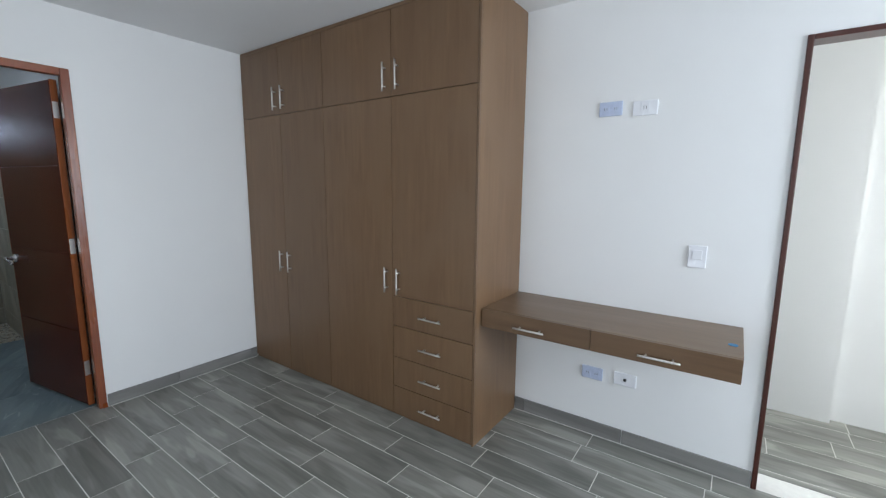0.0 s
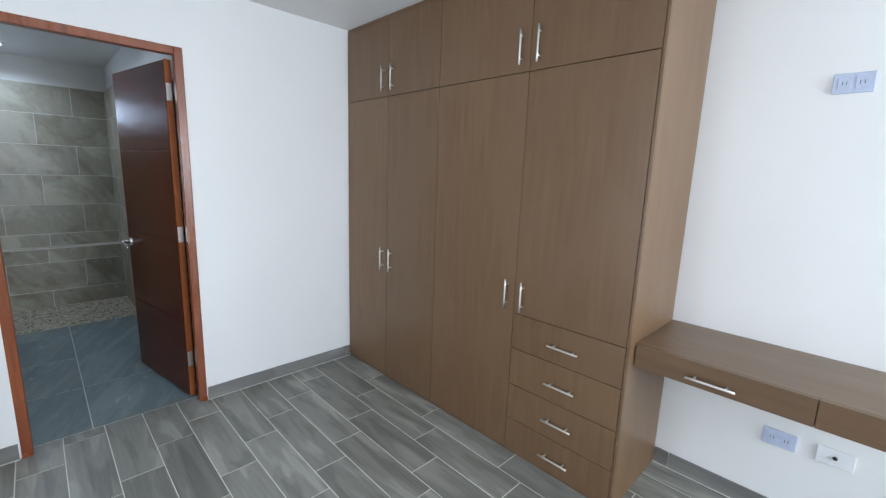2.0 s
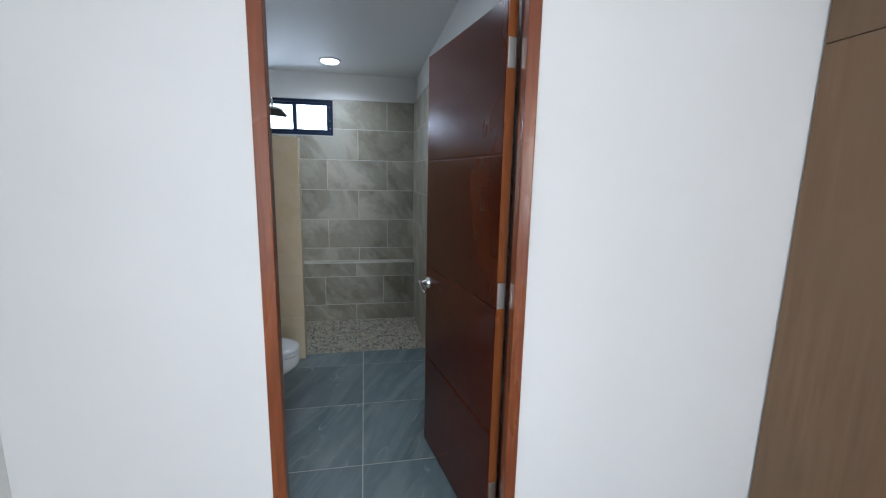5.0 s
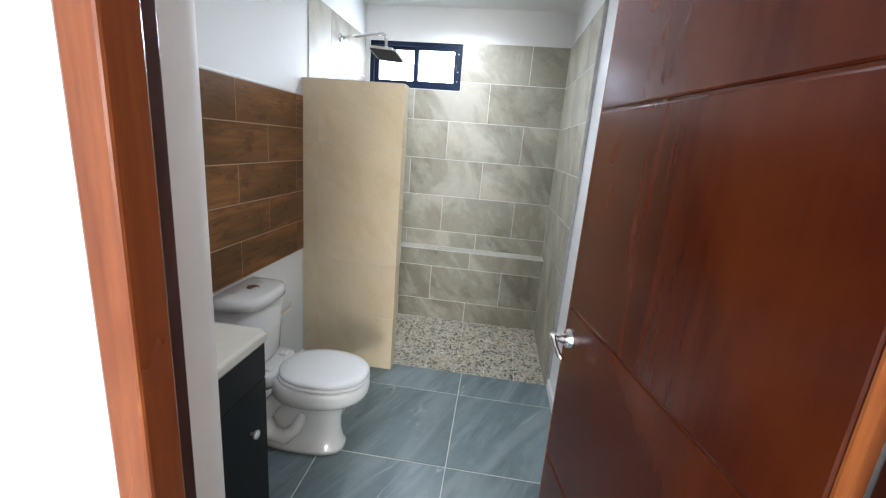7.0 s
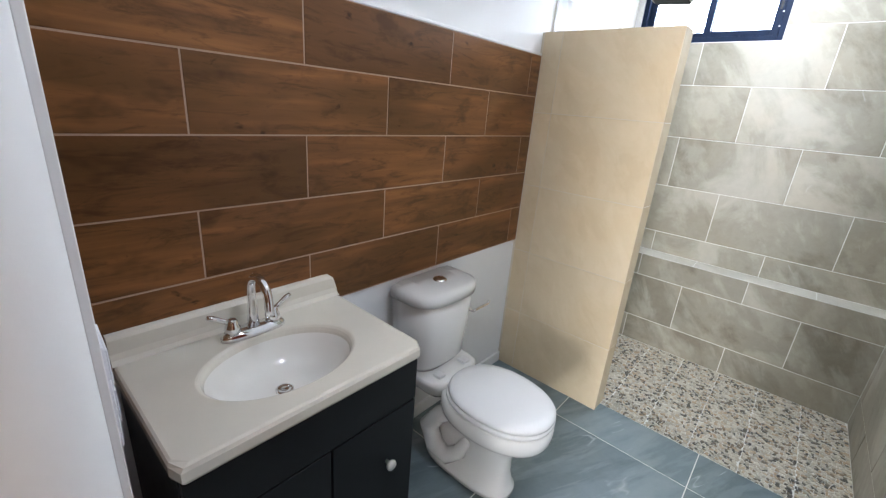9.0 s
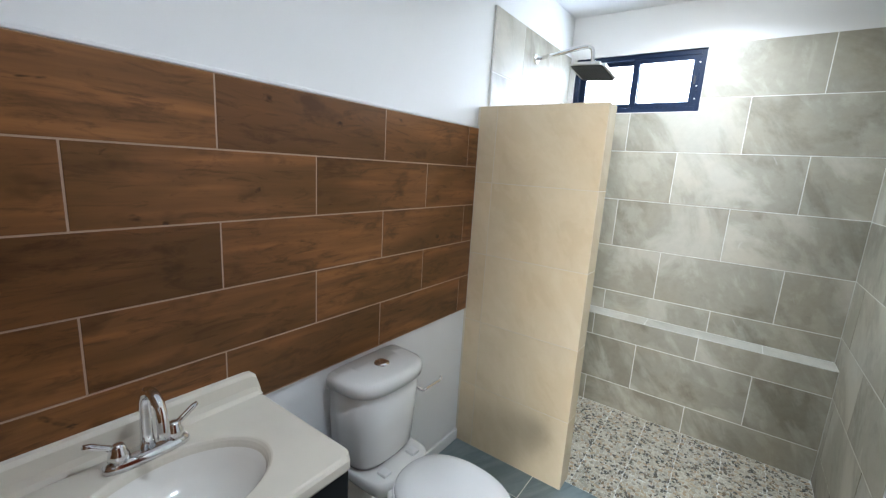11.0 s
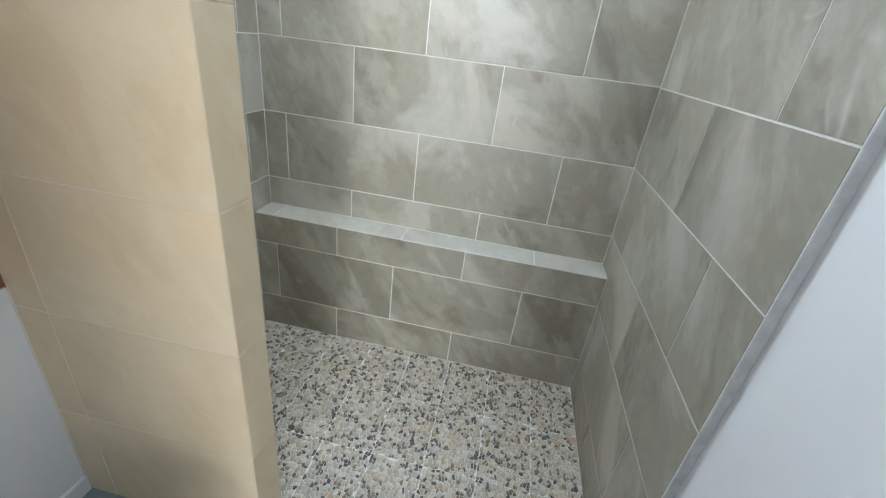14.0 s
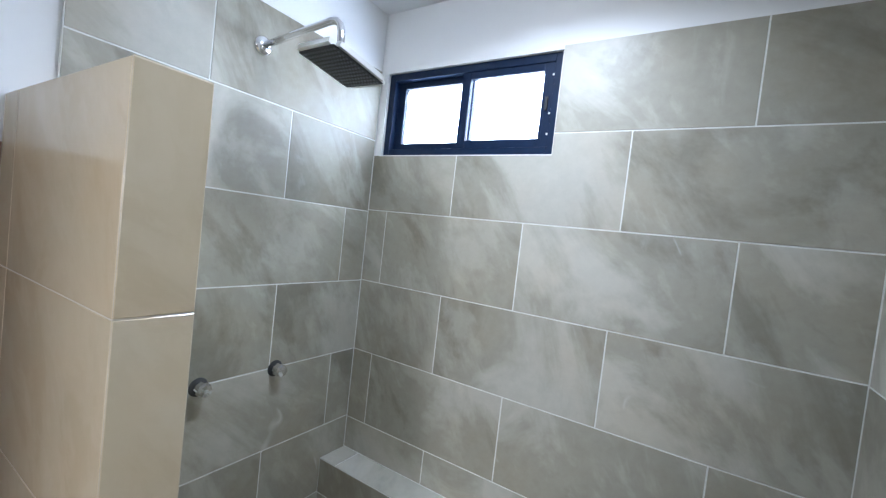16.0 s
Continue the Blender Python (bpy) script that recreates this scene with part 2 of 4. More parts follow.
LEDGE = stone_tile("pale_ledge_stone_tile", (0.36, 0.35, 0.30), (0.46, 0.45, 0.39), (0.56, 0.55, 0.49), 0.36)
BROWN_TILE = grained("rustic_brown_wood_look_tile", (0.115, 0.050, 0.0190), (0.325, 0.138, 0.047), 0, 0.36, spread=(0.82, 1.15), scale=5, knots=True, spec=0.25)
CREAM = stone_tile("cream_glazed_tile", (0.60, 0.485, 0.325), (0.635, 0.522, 0.358), (0.67, 0.56, 0.395), 0.15, scale=6, shade=(0.97, 1.03))
SLATE = stone_tile("blue_grey_stone_floor_tile", (0.100, 0.138, 0.152), (0.138, 0.183, 0.196), (0.215, 0.265, 0.277), 0.33, vein=(0.46, 0.50, 0.51), scale=6.0, turn=(0, 0, 24), stretch=(1, 0.16, 1), vein_from=0.53)
MAHOGANY = grained("polished_mahogany", (0.042, 0.006, 0.0024), (0.082, 0.0138, 0.004), 2, 0.4, coat=0.8, spread=(0.95, 1.05), scale=4, spec=0.0, blotch=(0.092, 0.0185, 0.005))
MAHOGANY.node_tree.nodes["Principled BSDF"].inputs["Coat Roughness"].default_value = 0.22
DOOR_EDGE = grained("orange_varnished_wood", (0.17, 0.045, 0.012), (0.31, 0.10, 0.028), 2, 0.28, coat=0.3, spread=(0.95, 1.05), scale=8)
FRAME_RED = grained("reddish_varnished_frame", (0.13, 0.026, 0.008), (0.37, 0.110, 0.030), 2, 0.26, coat=0.35, spread=(0.95, 1.05), scale=8, blotch=(0.20, 0.046, 0.013))
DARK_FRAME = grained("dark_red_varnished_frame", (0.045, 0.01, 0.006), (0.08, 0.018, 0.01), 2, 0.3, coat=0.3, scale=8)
CHROME = plain("chrome", (0.78, 0.78, 0.79), 0.08, 1.0, vary=0.02, bump=0)
NICKEL = plain("brushed_nickel", (0.74, 0.73, 0.70), 0.4, 1.0, vary=0.03, bump=0.05)
CERAMIC = plain("white_glazed_ceramic", (0.74, 0.74, 0.72), 0.09, coat=0.4, vary=0.012, scale=6, bump=0)
SEAT_WHITE = plain("white_seat_plastic", (0.76, 0.765, 0.76), 0.22, vary=0.012, scale=6, bump=0)
MARBLE = plain("cream_cultured_marble", (0.69, 0.65, 0.56), 0.16, coat=0.3, vary=0.025, scale=9, bump=0)
BASIN = plain("white_basin_gelcoat", (0.78, 0.76, 0.71), 0.1, coat=0.4, vary=0.012, scale=9, bump=0)
BLACK_WOOD = plain("black_painted_wood", (0.006, 0.0062, 0.007), 0.42, vary=0.2, scale=20, bump=0.1, spec=0.22)
NAVY_METAL = plain("dark_navy_aluminium", (0.005, 0.015, 0.042), 0.4, 0.0, vary=0.15, spec=0.25)
PLATE = plain("white_switch_plastic", (0.78, 0.79, 0.82), 0.25, vary=0.015)
FILM_BLUE = plain("blue_tinted_protective_film", (0.5, 0.56, 0.72), 0.18, vary=0.06, scale=60)
SLOT = plain("dark_socket_slot", (0.03, 0.03, 0.03), 0.5)
BLUE_DOT = plain("blue_plastic", (0.005, 0.17, 0.38), 0.4)
NOZZLE = plain("grey_nozzle_rubber", (0.11, 0.125, 0.13), 0.5)
DARK_RUBBER = plain("dark_nozzle_rubber", (0.03, 0.032, 0.034), 0.5)
PEBBLE = pebble_mat("light_mosaic_stones", [(0, (0.52, 0.475, 0.375)), (0.25, (0.45, 0.41, 0.325)), (0.46, (0.58, 0.54, 0.445)), (0.68, (0.39, 0.365, 0.30)), (0.80, (0.49, 0.40, 0.28)), (0.92, (0.42, 0.31, 0.20))])
PEBBLE_DARK = pebble_mat("dark_mosaic_stones", [(0, (0.112, 0.100, 0.080)), (0.35, (0.178, 0.152, 0.112)), (0.6, (0.078, 0.074, 0.066)), (0.78, (0.235, 0.175, 0.11))])
GLASS = clear_glass("window_glass")
SKY_GLOW = glow("bright_overcast_sky", (0.90, 0.96, 1.0), 10.0)
LED_GLOW = glow("led_diffuser", (0.94, 0.98, 1.0), 12.0)


# ---- building helpers ----
def boxes(name, rects, material, parent=None, bevel=0.0, label=""):
    """One mesh out of axis-aligned blocks (x0, y0, z0, x1, y1, z1)."""
    bm = bmesh.new()
    for x0, y0, z0, x1, y1, z1 in rects:
        add_block(bm, x0, y0, z0, x1, y1, z1)
    if bevel:
        bmesh.ops.bevel(bm, geom=bm.edges[:], offset=bevel, segments=2, affect="EDGES", profile=0.5)
    return part(name, bm, material, parent, label)


def add_block(bm, x0, y0, z0, x1, y1, z1):
    v = [bm.verts.new((x, y, z)) for x in (x0, x1) for y in (y0, y1) for z in (z0, z1)]
    for f in ((0, 1, 3, 2), (4, 6, 7, 5), (0, 4, 5, 1), (2, 3, 7, 6), (0, 2, 6, 4), (1, 5, 7, 3)):
        bm.faces.new([v[i] for i in f])


def part(name, bm, material, parent=None, label="", smooth=False):
    bmesh.ops.recalc_face_normals(bm, faces=bm.faces[:])
    me = bpy.data.meshes.new(name)
    bm.to_mesh(me)
    bm.free()
    me.materials.append(material)
    if smooth:
        me.polygons.foreach_set("use_smooth", [True] * len(me.polygons))
    ob = new(name, me)
    if parent is not None:
        ob.parent = parent
    if label:
        tagged(ob, label)
    return ob


def structure(ob, label=""):
    return tagged(ob, label, kind="structure")


def thing(name, label, category, at=(0, 0, 0), group=""):
    e = new(name)
    e.empty_display_size = 0.05
    e.location = at
    return tagged(e, label, category, group)


def local(rects, at):
    return [(a - at[0], b - at[1], c - at[2], d - at[0], e - at[1], f - at[2]) for a, b, c, d, e, f in rects]


def ring(bm, pts):
    return [bm.verts.new(p) for p in pts]


def loft(bm, rings, cap_start=True, cap_end=True, closed=True):
    loops = [ring(bm, r) for r in rings]
    n = len(loops[0])
    for a, b in zip(loops, loops[1:]):
        for i in range(n if closed else n - 1):
            j = (i + 1) % n
            bm.faces.new((a[i], a[j], b[j], b[i]))
    if cap_start:
        bm.faces.new(loops[0][::-1])
    if cap_end:
        bm.faces.new(loops[-1])
    return loops


def oval(cx, cy, z, a, b, n=40, power=2.0, egg=0.0):
    pts = []
    for i in range(n):
        t = 2 * math.pi * i / n
        c, s = math.cos(t), math.sin(t)
        e = 2.0 / power
        x, y = a * math.copysign(abs(c) ** e, c), b * math.copysign(abs(s) ** e, s)
        y *= 1 - egg * c
        pts.append((cx + x, cy + y, z))
    return pts


def turned(bm, profile, axis="z", at=(0, 0, 0), n=24):
    """A turned body: profile of (radius, height) along an axis."""
    rings = []
    for r, h in profile:
        row = []
        for i in range(n):
            t = 2 * math.pi * i / n
            p = (r * math.cos(t), r * math.sin(t), h)
            if axis == "x":
                p = (p[2], p[0], p[1])
            elif axis == "y":
                p = (p[0], p[2], p[1])
            row.append(tuple(p[k] + at[k] for k in range(3)))
        rings.append(row)
    loft(bm, rings)


def tube(bm, pts, r, n=12):
    """A round tube along points."""
    pts = [Vector(p) for p in pts]
    rings, up = [], Vector((0.13, 0.27, 0.95))
    for i, p in enumerate(pts):
        d = (pts[min(i + 1, len(pts) - 1)] - pts[max(i - 1, 0)]).normalized()
        a = d.cross(up).normalized()
        up = a.cross(d).normalized()
        rr = r[i] if isinstance(r, (list, tuple)) else r
        rings.append([p + a * rr * math.cos(2 * math.pi * k / n) + up * rr * math.sin(2 * math.pi * k / n) for k in range(n)])
    loft(bm, rings)


def arc(center, u, v, r, a0, a1, n=8):
    c, u, v = Vector(center), Vector(u), Vector(v)
    return [c + u * r * math.cos(radians(a0 + (a1 - a0) * i / n)) + v * r * math.sin(radians(a0 + (a1 - a0) * i / n)) for i in range(n + 1)]


TILE_MESHES = {}


def tile_mesh(w, h, d, chamfer, material, name):
    """A slab with a chamfered face; local x runs along, y up the surface, z out of it."""
    key = (round(w, 3), round(h, 3), d, chamfer, material.name)
    if key not in TILE_MESHES:
        bm = bmesh.new()
        c = chamfer
        back = ring(bm, [(-w / 2, -h / 2, -d), (w / 2, -h / 2, -d), (w / 2, h / 2, -d), (-w / 2, h / 2, -d)])
        rim = ring(bm, [(-w / 2, -h / 2, -c), (w / 2, -h / 2, -c), (w / 2, h / 2, -c), (-w / 2, h / 2, -c)])
        face = ring(bm, [(-w / 2 + c, -h / 2 + c, 0), (w / 2 - c, -h / 2 + c, 0), (w / 2 - c, h / 2 - c, 0), (-w / 2 + c, h / 2 - c, 0)])
        for a, b in ((back, rim), (rim, face)):
            for i in range(4):
                bm.faces.new((a[i], a[(i + 1) % 4], b[(i + 1) % 4], b[i]))
        bm.faces.new(face)
        bm.faces.new(back[::-1])
        bmesh.ops.recalc_face_normals(bm, faces=bm.faces[:])
        me = bpy.data.meshes.new(name)
        bm.to_mesh(me)
        bm.free()
        me.materials.append(material)
        TILE_MESHES[key] = me
    return TILE_MESHES[key]


def lay(parent, name, rects, place, material, gap=0.005, d=0.006, chamfer=0.0008, wob=0.0003):
    """Tiles (u0, u1, v0, v1) on a surface; place(u, v) gives the world pose of a tile's centre."""
    for u0, u1, v0, v1 in rects:
        w, h = u1 - u0 - gap, v1 - v0 - gap
        if w < 0.006 or h < 0.006:
            continue
        ob = new(name, tile_mesh(w, h, d, chamfer, material, name))
        ob.parent = parent
        ob.matrix_basis = place((u0 + u1) / 2, (v0 + v1) / 2) @ pose(0, 0, random.uniform(-wob, wob))


def courses(levels, joints, u0, u1):
    """Rows between successive levels; joints[i] are the upright joints of row i."""
    out = []
    for i, (a, b) in enumerate(zip(levels, levels[1:])):
        us = [u0] + [j for j in sorted(joints[i % len(joints)]) if u0 + 0.01 < j < u1 - 0.01] + [u1]
        out += [(p, q, min(a, b), max(a, b)) for p, q in zip(us, us[1:])]
    return out


def on_back(y):
    return lambda u, v: Matrix.Translation((u, y, v)) @ Euler((radians(90), 0, 0)).to_matrix().to_4x4()


def on_left(x):
    return lambda u, v: Matrix.Translation((x, u, v)) @ Matrix(((0, 0, 1), (1, 0, 0), (0, 1, 0))).to_4x4()


def on_right(x):
    return lambda u, v: Matrix.Translation((x, u, v)) @ Matrix(((0, 0, -1), (-1, 0, 0), (0, 1, 0))).to_4x4()


def on_front_of(y):
    return lambda u, v: Matrix.Translation((u, y, v)) @ Matrix(((-1, 0, 0), (0, 0, 1), (0, 1, 0))).to_4x4()


def on_floor(z):
    return lambda u, v: Matrix.Translation((u, v, z))


# ---- structure ----
T = 0.15
floor = structure(boxes("floor", [(X_WEST - T, Y_SOUTH - T, -0.12, X_EAST + T, Y_DOOR + 0.078, -0.001)], GROUT), "grey wood-look porcelain plank floor of the bedroom")
floor_bath = structure(boxes("floor_bathroom", [(X_L - T, Y_DOOR + 0.079, -0.12, X_R + T, Y_PEBBLE, -0.001)], GROUT), "blue-grey stone-look tile floor of the bathroom")
floor_shower = structure(boxes("floor_shower", [(X_L - T, Y_PEBBLE + 0.001, -0.12, X_R + T, Y_BACK + T, -0.031)], GROUT_W), "pebble mosaic floor of the shower")
floor_hall = structure(boxes("floor_hall", [(X_EAST + T + 0.001, -2.7, -0.12, 3.9, 0.6, -0.001)], GROUT), "grey wood-look plank floor of the bright hall")
ceiling = structure(boxes("ceiling", [(X_WEST - T, Y_SOUTH - T, CEIL, 3.9, Y_BACK + T, CEIL + 0.12)], CEILING), "plain white plastered ceiling")

RR = 0.050
wall_door = structure(boxes("wall_door", [
    (X_WEST - T, Y_DOOR, -0.1, 0.192 - RR, Y_BATH, CEIL), (0.192 - RR, Y_DOOR, -0.1, 0.192, Y_BATH - RR, CEIL), (1.036, Y_DOOR, -0.1, X_EAST + T, Y_BATH, CEIL),
    (0.192, Y_DOOR, 2.118, 1.036, Y_BATH, CEIL), (0.192 - RR, Y_BATH - RR, 2.118, 0.192, Y_BATH, CEIL)], WHITE), "white painted wall with the bathroom doorway")
wall_west = structure(boxes("wall_west", [
    (X_WEST - T, Y_SOUTH - T, -0.1, X_WEST, 0.30, CEIL), (X_WEST - T, 1.90, -0.1, X_WEST, Y_DOOR - 0.001, CEIL),
    (X_WEST - T, 0.30, -0.1, X_WEST, 1.90, 0.5), (X_WEST - T, 0.30, 2.1, X_WEST, 1.90, CEIL)], WHITE), "white bedroom side wall with a window opening")
wall_east = structure(boxes("wall_east", [
    (X_EAST, -0.213, -0.1, X_EAST + T, Y_DOOR - 0.001, CEIL), (X_EAST, -1.08, 2.095, X_EAST + T, -0.213, CEIL),
    (X_EAST, Y_SOUTH - T, -0.1, X_EAST + T, -1.08, CEIL)], WHITE), "white bedroom wall with the hall doorway")
wall_south = structure(boxes("wall_south", [
    (X_WEST, Y_SOUTH - T, -0.1, 0.90, Y_SOUTH, CEIL), (2.20, Y_SOUTH - T, -0.1, X_EAST - 0.001, Y_SOUTH, CEIL),
    (0.90, Y_SOUTH - T, 2.15, 2.20, Y_SOUTH, CEIL), (0.90, Y_SOUTH - T, -0.1, 2.20, Y_SOUTH, 0.95)], WHITE), "white bedroom wall with a wide window opening")
for r in [
    (3.62, -0.63, -0.1, 3.9, 0.6, CEIL), (3.68, -2.7, -0.1, 3.9, -0.631, CEIL),
    (X_EAST + T + 0.001, 0.45, -0.1, 3.619, 0.6, CEIL),
    (X_EAST + T + 0.001, -2.85, 2.3, 3.9, -2.701, CEIL), (X_EAST + T + 0.001, -2.85, -0.1, 3.9, -2.701, 0.4)]:
    structure(boxes("wall_hall", [r], WHITE), "bright white hall wall")
wall_left = structure(boxes("wall_left", [(X_L - T, Y_BATH + 0.001, -0.1, X_L - 0.010, Y_BACK + T, CEIL)], WHITE), "white bathroom wall with brown wood-look tiles")
wall_right = structure(boxes("wall_right", [(X_R + 0.020, Y_BATH + 0.001, -0.1, X_R + T, Y_BACK + T, CEIL)], WHITE), "white bathroom wall, stone tiles in the shower")
WX0, WX1, WZ0, WZ1 = -0.548, 0.200, 1.866, 2.212
wall_back = structure(boxes("wall_back", [
    (X_L - 0.009, Y_BACK + 0.008, -0.1, WX0, Y_BACK + T, CEIL), (WX1, Y_BACK + 0.008, -0.1, X_R + 0.019, Y_BACK + T, CEIL),
    (WX0, Y_BACK + 0.008, -0.1, WX1, Y_BACK + T, WZ0), (WX0, Y_BACK + 0.008, WZ1, WX1, Y_BACK + T, CEIL)], WHITE), "shower back wall with a small high window")
boxes("grout", [(WX1, Y_BACK + 0.0012, -0.05, X_R + 0.002, Y_BACK + 0.009, 2.220), (X_L - 0.002, Y_BACK + 0.0012, -0.05, WX1 - 0.0005, Y_BACK + 0.009, WZ0)], GROUT_W, wall_back)
boxes("grout", [(X_L - 0.0115, PART_B - 0.028, -0.05, X_L - 0.0012, Y_BACK + 0.002, 2.220)], GROUT_W, wall_left)
boxes("grout", [(X_R + 0.0012, 5.3465, -0.05, X_R + 0.0215, Y_BACK + 0.002, 2.220)], GROUT_W, wall_right)
boxes("brown_grout", [(X_L - 0.0115, Y_BATH + 0.0285, 0.756, X_L - 0.0012, PART_F, 1.655)], GROUT_B, wall_left)
# the wall beside the washbasin stands a little out of square
SKEW = pose(0.137, 3.447, 0, 0, 0, -3.2) @ Matrix.Translation((-0.137, -3.447, 0))
boxes("brown_grout", [(X_L - 0.002, 3.415, 0.756, 0.136, 3.4458, 1.655)], GROUT_B, wall_door).matrix_basis = SKEW
boxes("plaster", [(X_L - 0.002, 3.405, -0.05, 0.128, 3.4412, CEIL - 0.01)], WHITE, wall_door).matrix_basis = SKEW

partition = structure(boxes("partition_wall", [(X_L - 0.012, PART_F + 0.001, -0.03, PART_X - 0.001, PART_B - 0.001, PART_Z - 0.001)], GROUT_C), "half-height shower partition clad in cream tiles")
bench = structure(boxes("shower_bench", [(X_L - 0.003, Y_BENCH + 0.0012, -0.06, X_R + 0.003, Y_BACK + 0.003, Z_BENCH - 0.0012)], GROUT_W), "low tiled ledge along the shower wall")

# bathroom-side plaster corner beside the door, rounded
bm = bmesh.new()
prof = [(0.192 - RR - 0.004, Y_BATH + 0.0004)] + [(0.192 - RR + (RR + 0.0004) * math.sin(radians(a)), Y_BATH - RR + (RR + 0.0004) * math.cos(radians(a))) for a in range(0, 91, 6)] + [(0.1924, 3.337)]
loft(bm, [[(x, y, z) for x, y in prof] for z in (-0.002, 2.118)], False, False, False)
structure(part("trim_reveal", bm, WHITE, smooth=True), "rounded white plaster edge of the doorway")
structure(boxes("trim_reveal", [(0.1374, Y_BATH + 0.0004, 0.75, 0.1415, 3.4472, 1.6565)], WHITE, bevel=0.001), "thin white plaster edge beside the brown tiles")


# ---- doors ----
def casing(name, label, x0, x1, y0, y1, z1, w, material, across_x=True):
    """A door lining of two jambs and a head with a small stop; opening runs along x or along y."""
    e = structure(new(name), label)

    def put(nm, u0, u1, v0, v1, a, b):
        r = (u0, v0, a, u1, v1, b) if across_x else (v0, u0, a, v1, u1, b)
        return boxes(nm, [r], material, e, 0.004)
    put("jamb", x0, x0 + w, y0, y1, 0.0, z1)
    put("jamb", x1 - w, x1, y0, y1, 0.0, z1)
    put("head", x0 + w, x1 - w, y0, y1, z1 - w, z1)
    return e


frame_bath = casing("door_frame_1", "reddish varnished wooden frame of the bathroom door", 0.192, 1.036, Y_DOOR - 0.006, 3.282, 2.118, 0.043, FRAME_RED)
boxes("stop", [(0.192, 3.2825, 0.0, 0.1985, 3.3085, 2.118)], FRAME_RED, frame_bath, 0.002)
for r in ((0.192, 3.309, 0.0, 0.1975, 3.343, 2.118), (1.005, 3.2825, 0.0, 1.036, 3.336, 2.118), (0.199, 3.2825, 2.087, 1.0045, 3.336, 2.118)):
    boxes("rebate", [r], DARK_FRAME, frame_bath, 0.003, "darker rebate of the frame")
for x in (0.196, 1.014):
    boxes("plinth", [(x - 0.004, Y_DOOR - 0.013, 0, x + 0.022, Y_DOOR - 0.0065, 0.03)], FRAME_RED, frame_bath, 0.002, "paler worn foot of the frame")
casing("door_frame_2", "dark red wooden frame of the hall doorway", -1.08, -0.213, X_EAST - 0.012, X_EAST + 0.10, 2.095, 0.022, DARK_FRAME, across_x=False)

# bathroom door leaf, swung open into the bathroom
DOOR_AT = Matrix.Translation((0.996, 3.331, 0.0)) @ pose(0, 0, 0, 0, 0, 100.6)
door = structure(new("door_1"), "open polished mahogany door with horizontal grooves")
door.matrix_world = DOOR_AT
LW, TH = 0.777, 0.036
grooves = [0.012, 0.52, 1.022, 1.565, 2.062]
for a, b in zip(grooves, grooves[1:]):
    boxes("panel", [(0.004, 0.0, a + 0.002, LW - 0.004, TH, b - 0.002)], MAHOGANY, door, 0.005)
boxes("core", [(0.006, 0.004, 0.014, LW - 0.006, TH - 0.004, 2.058)], MAHOGANY, door)
boxes("hinge_edge", [(0.0, 0.001, 0.012, 0.0035, TH - 0.001, 2.062)], DOOR_EDGE, door, label="orange varnished edge of the door")
boxes("lock_edge", [(LW - 0.0035, 0.001, 0.012, LW, TH - 0.001, 2.062)], DOOR_EDGE, door)
for z in (0.22, 1.02, 1.84):
    boxes("hinge", [(-0.005, 0.006, z, -0.0003, 0.034, z + 0.095)], NICKEL, door, 0.001, "pale metal hinge leaf")
for side in (1, -1):
    y0 = TH if side == 1 else 0.0
    handle = new("door_handle")
    handle.parent = door
    tagged(handle, "chrome lever handle")
    bm = bmesh.new()
    turned(bm, [(0.030, 0.0), (0.030, 0.006 * side), (0.025, 0.016 * side), (0.014, 0.018 * side), (0.0135, 0.032 * side), (0.010, 0.034 * side), (0.010, 0.05 * side)], "y", (LW - 0.056, y0, 0.940), 10)
    part("rose", bm, CHROME, handle)
    bm = bmesh.new()
    y1 = y0 + 0.05 * side
    tube(bm, [(LW - 0.044, y1, 0.945), (LW - 0.060, y1 + 0.002 * side, 0.940), (LW - 0.080, y1 + 0.002 * side, 0.927), (LW - 0.098, y1 - 0.004 * side, 0.911), (LW - 0.110, y1 - 0.010 * side, 0.903)],
         [0.0115, 0.010, 0.0082, 0.0072, 0.006])
    part("lever", bm, CHROME, handle, smooth=True)


# ---- wardrobe ----
def bar_handle(parent, p, axis, length=0.155):
    """A slim bar on two posts, standing 3 cm off a front that faces -x."""
    e = new("handle")
    e.parent = parent
    e.location = p
    tagged(e, "slim brushed nickel bar handle")
    d = Vector((0, 0, 1)) if axis == "z" else Vector((0, 1, 0))
    bm = bmesh.new()
    tube(bm, [Vector((-0.030, 0, 0)) - d * length / 2, Vector((-0.030, 0, 0)) - d * length / 4, Vector((-0.030, 0, 0)) + d * length / 4, Vector((-0.030, 0, 0)) + d * length / 2], 0.0051, 12)
    part("bar", bm, NICKEL, e, smooth=True)
    for s in (-1, 1):
        bm = bmesh.new()
        c = d * s * length * 0.32
        tube(bm, [c + Vector((-0.028, 0, 0)), c + Vector((-0.014, 0, 0)), c], 0.0042, 10)
        part("post", bm, NICKEL, e, smooth=True)
    return e


XF = 2.085
W_AT = (XF, 2.15, 0.0)
wardrobe = thing("wardrobe", "tall brown laminate built-in wardrobe with closed doors and drawers", "wardrobe", W_AT)
boxes("carcass", local([(XF + 0.022, 1.078, 0.0, X_EAST - 0.003, Y_DOOR - 0.004, CEIL - 0.003)], W_AT), DARK_GAP, wardrobe)
boxes("side_panel", local([(XF + 0.018, 1.060, 0.0, X_EAST - 0.002, 1.078, CEIL - 0.003)], W_AT), LAMINATE, wardrobe, 0.001)
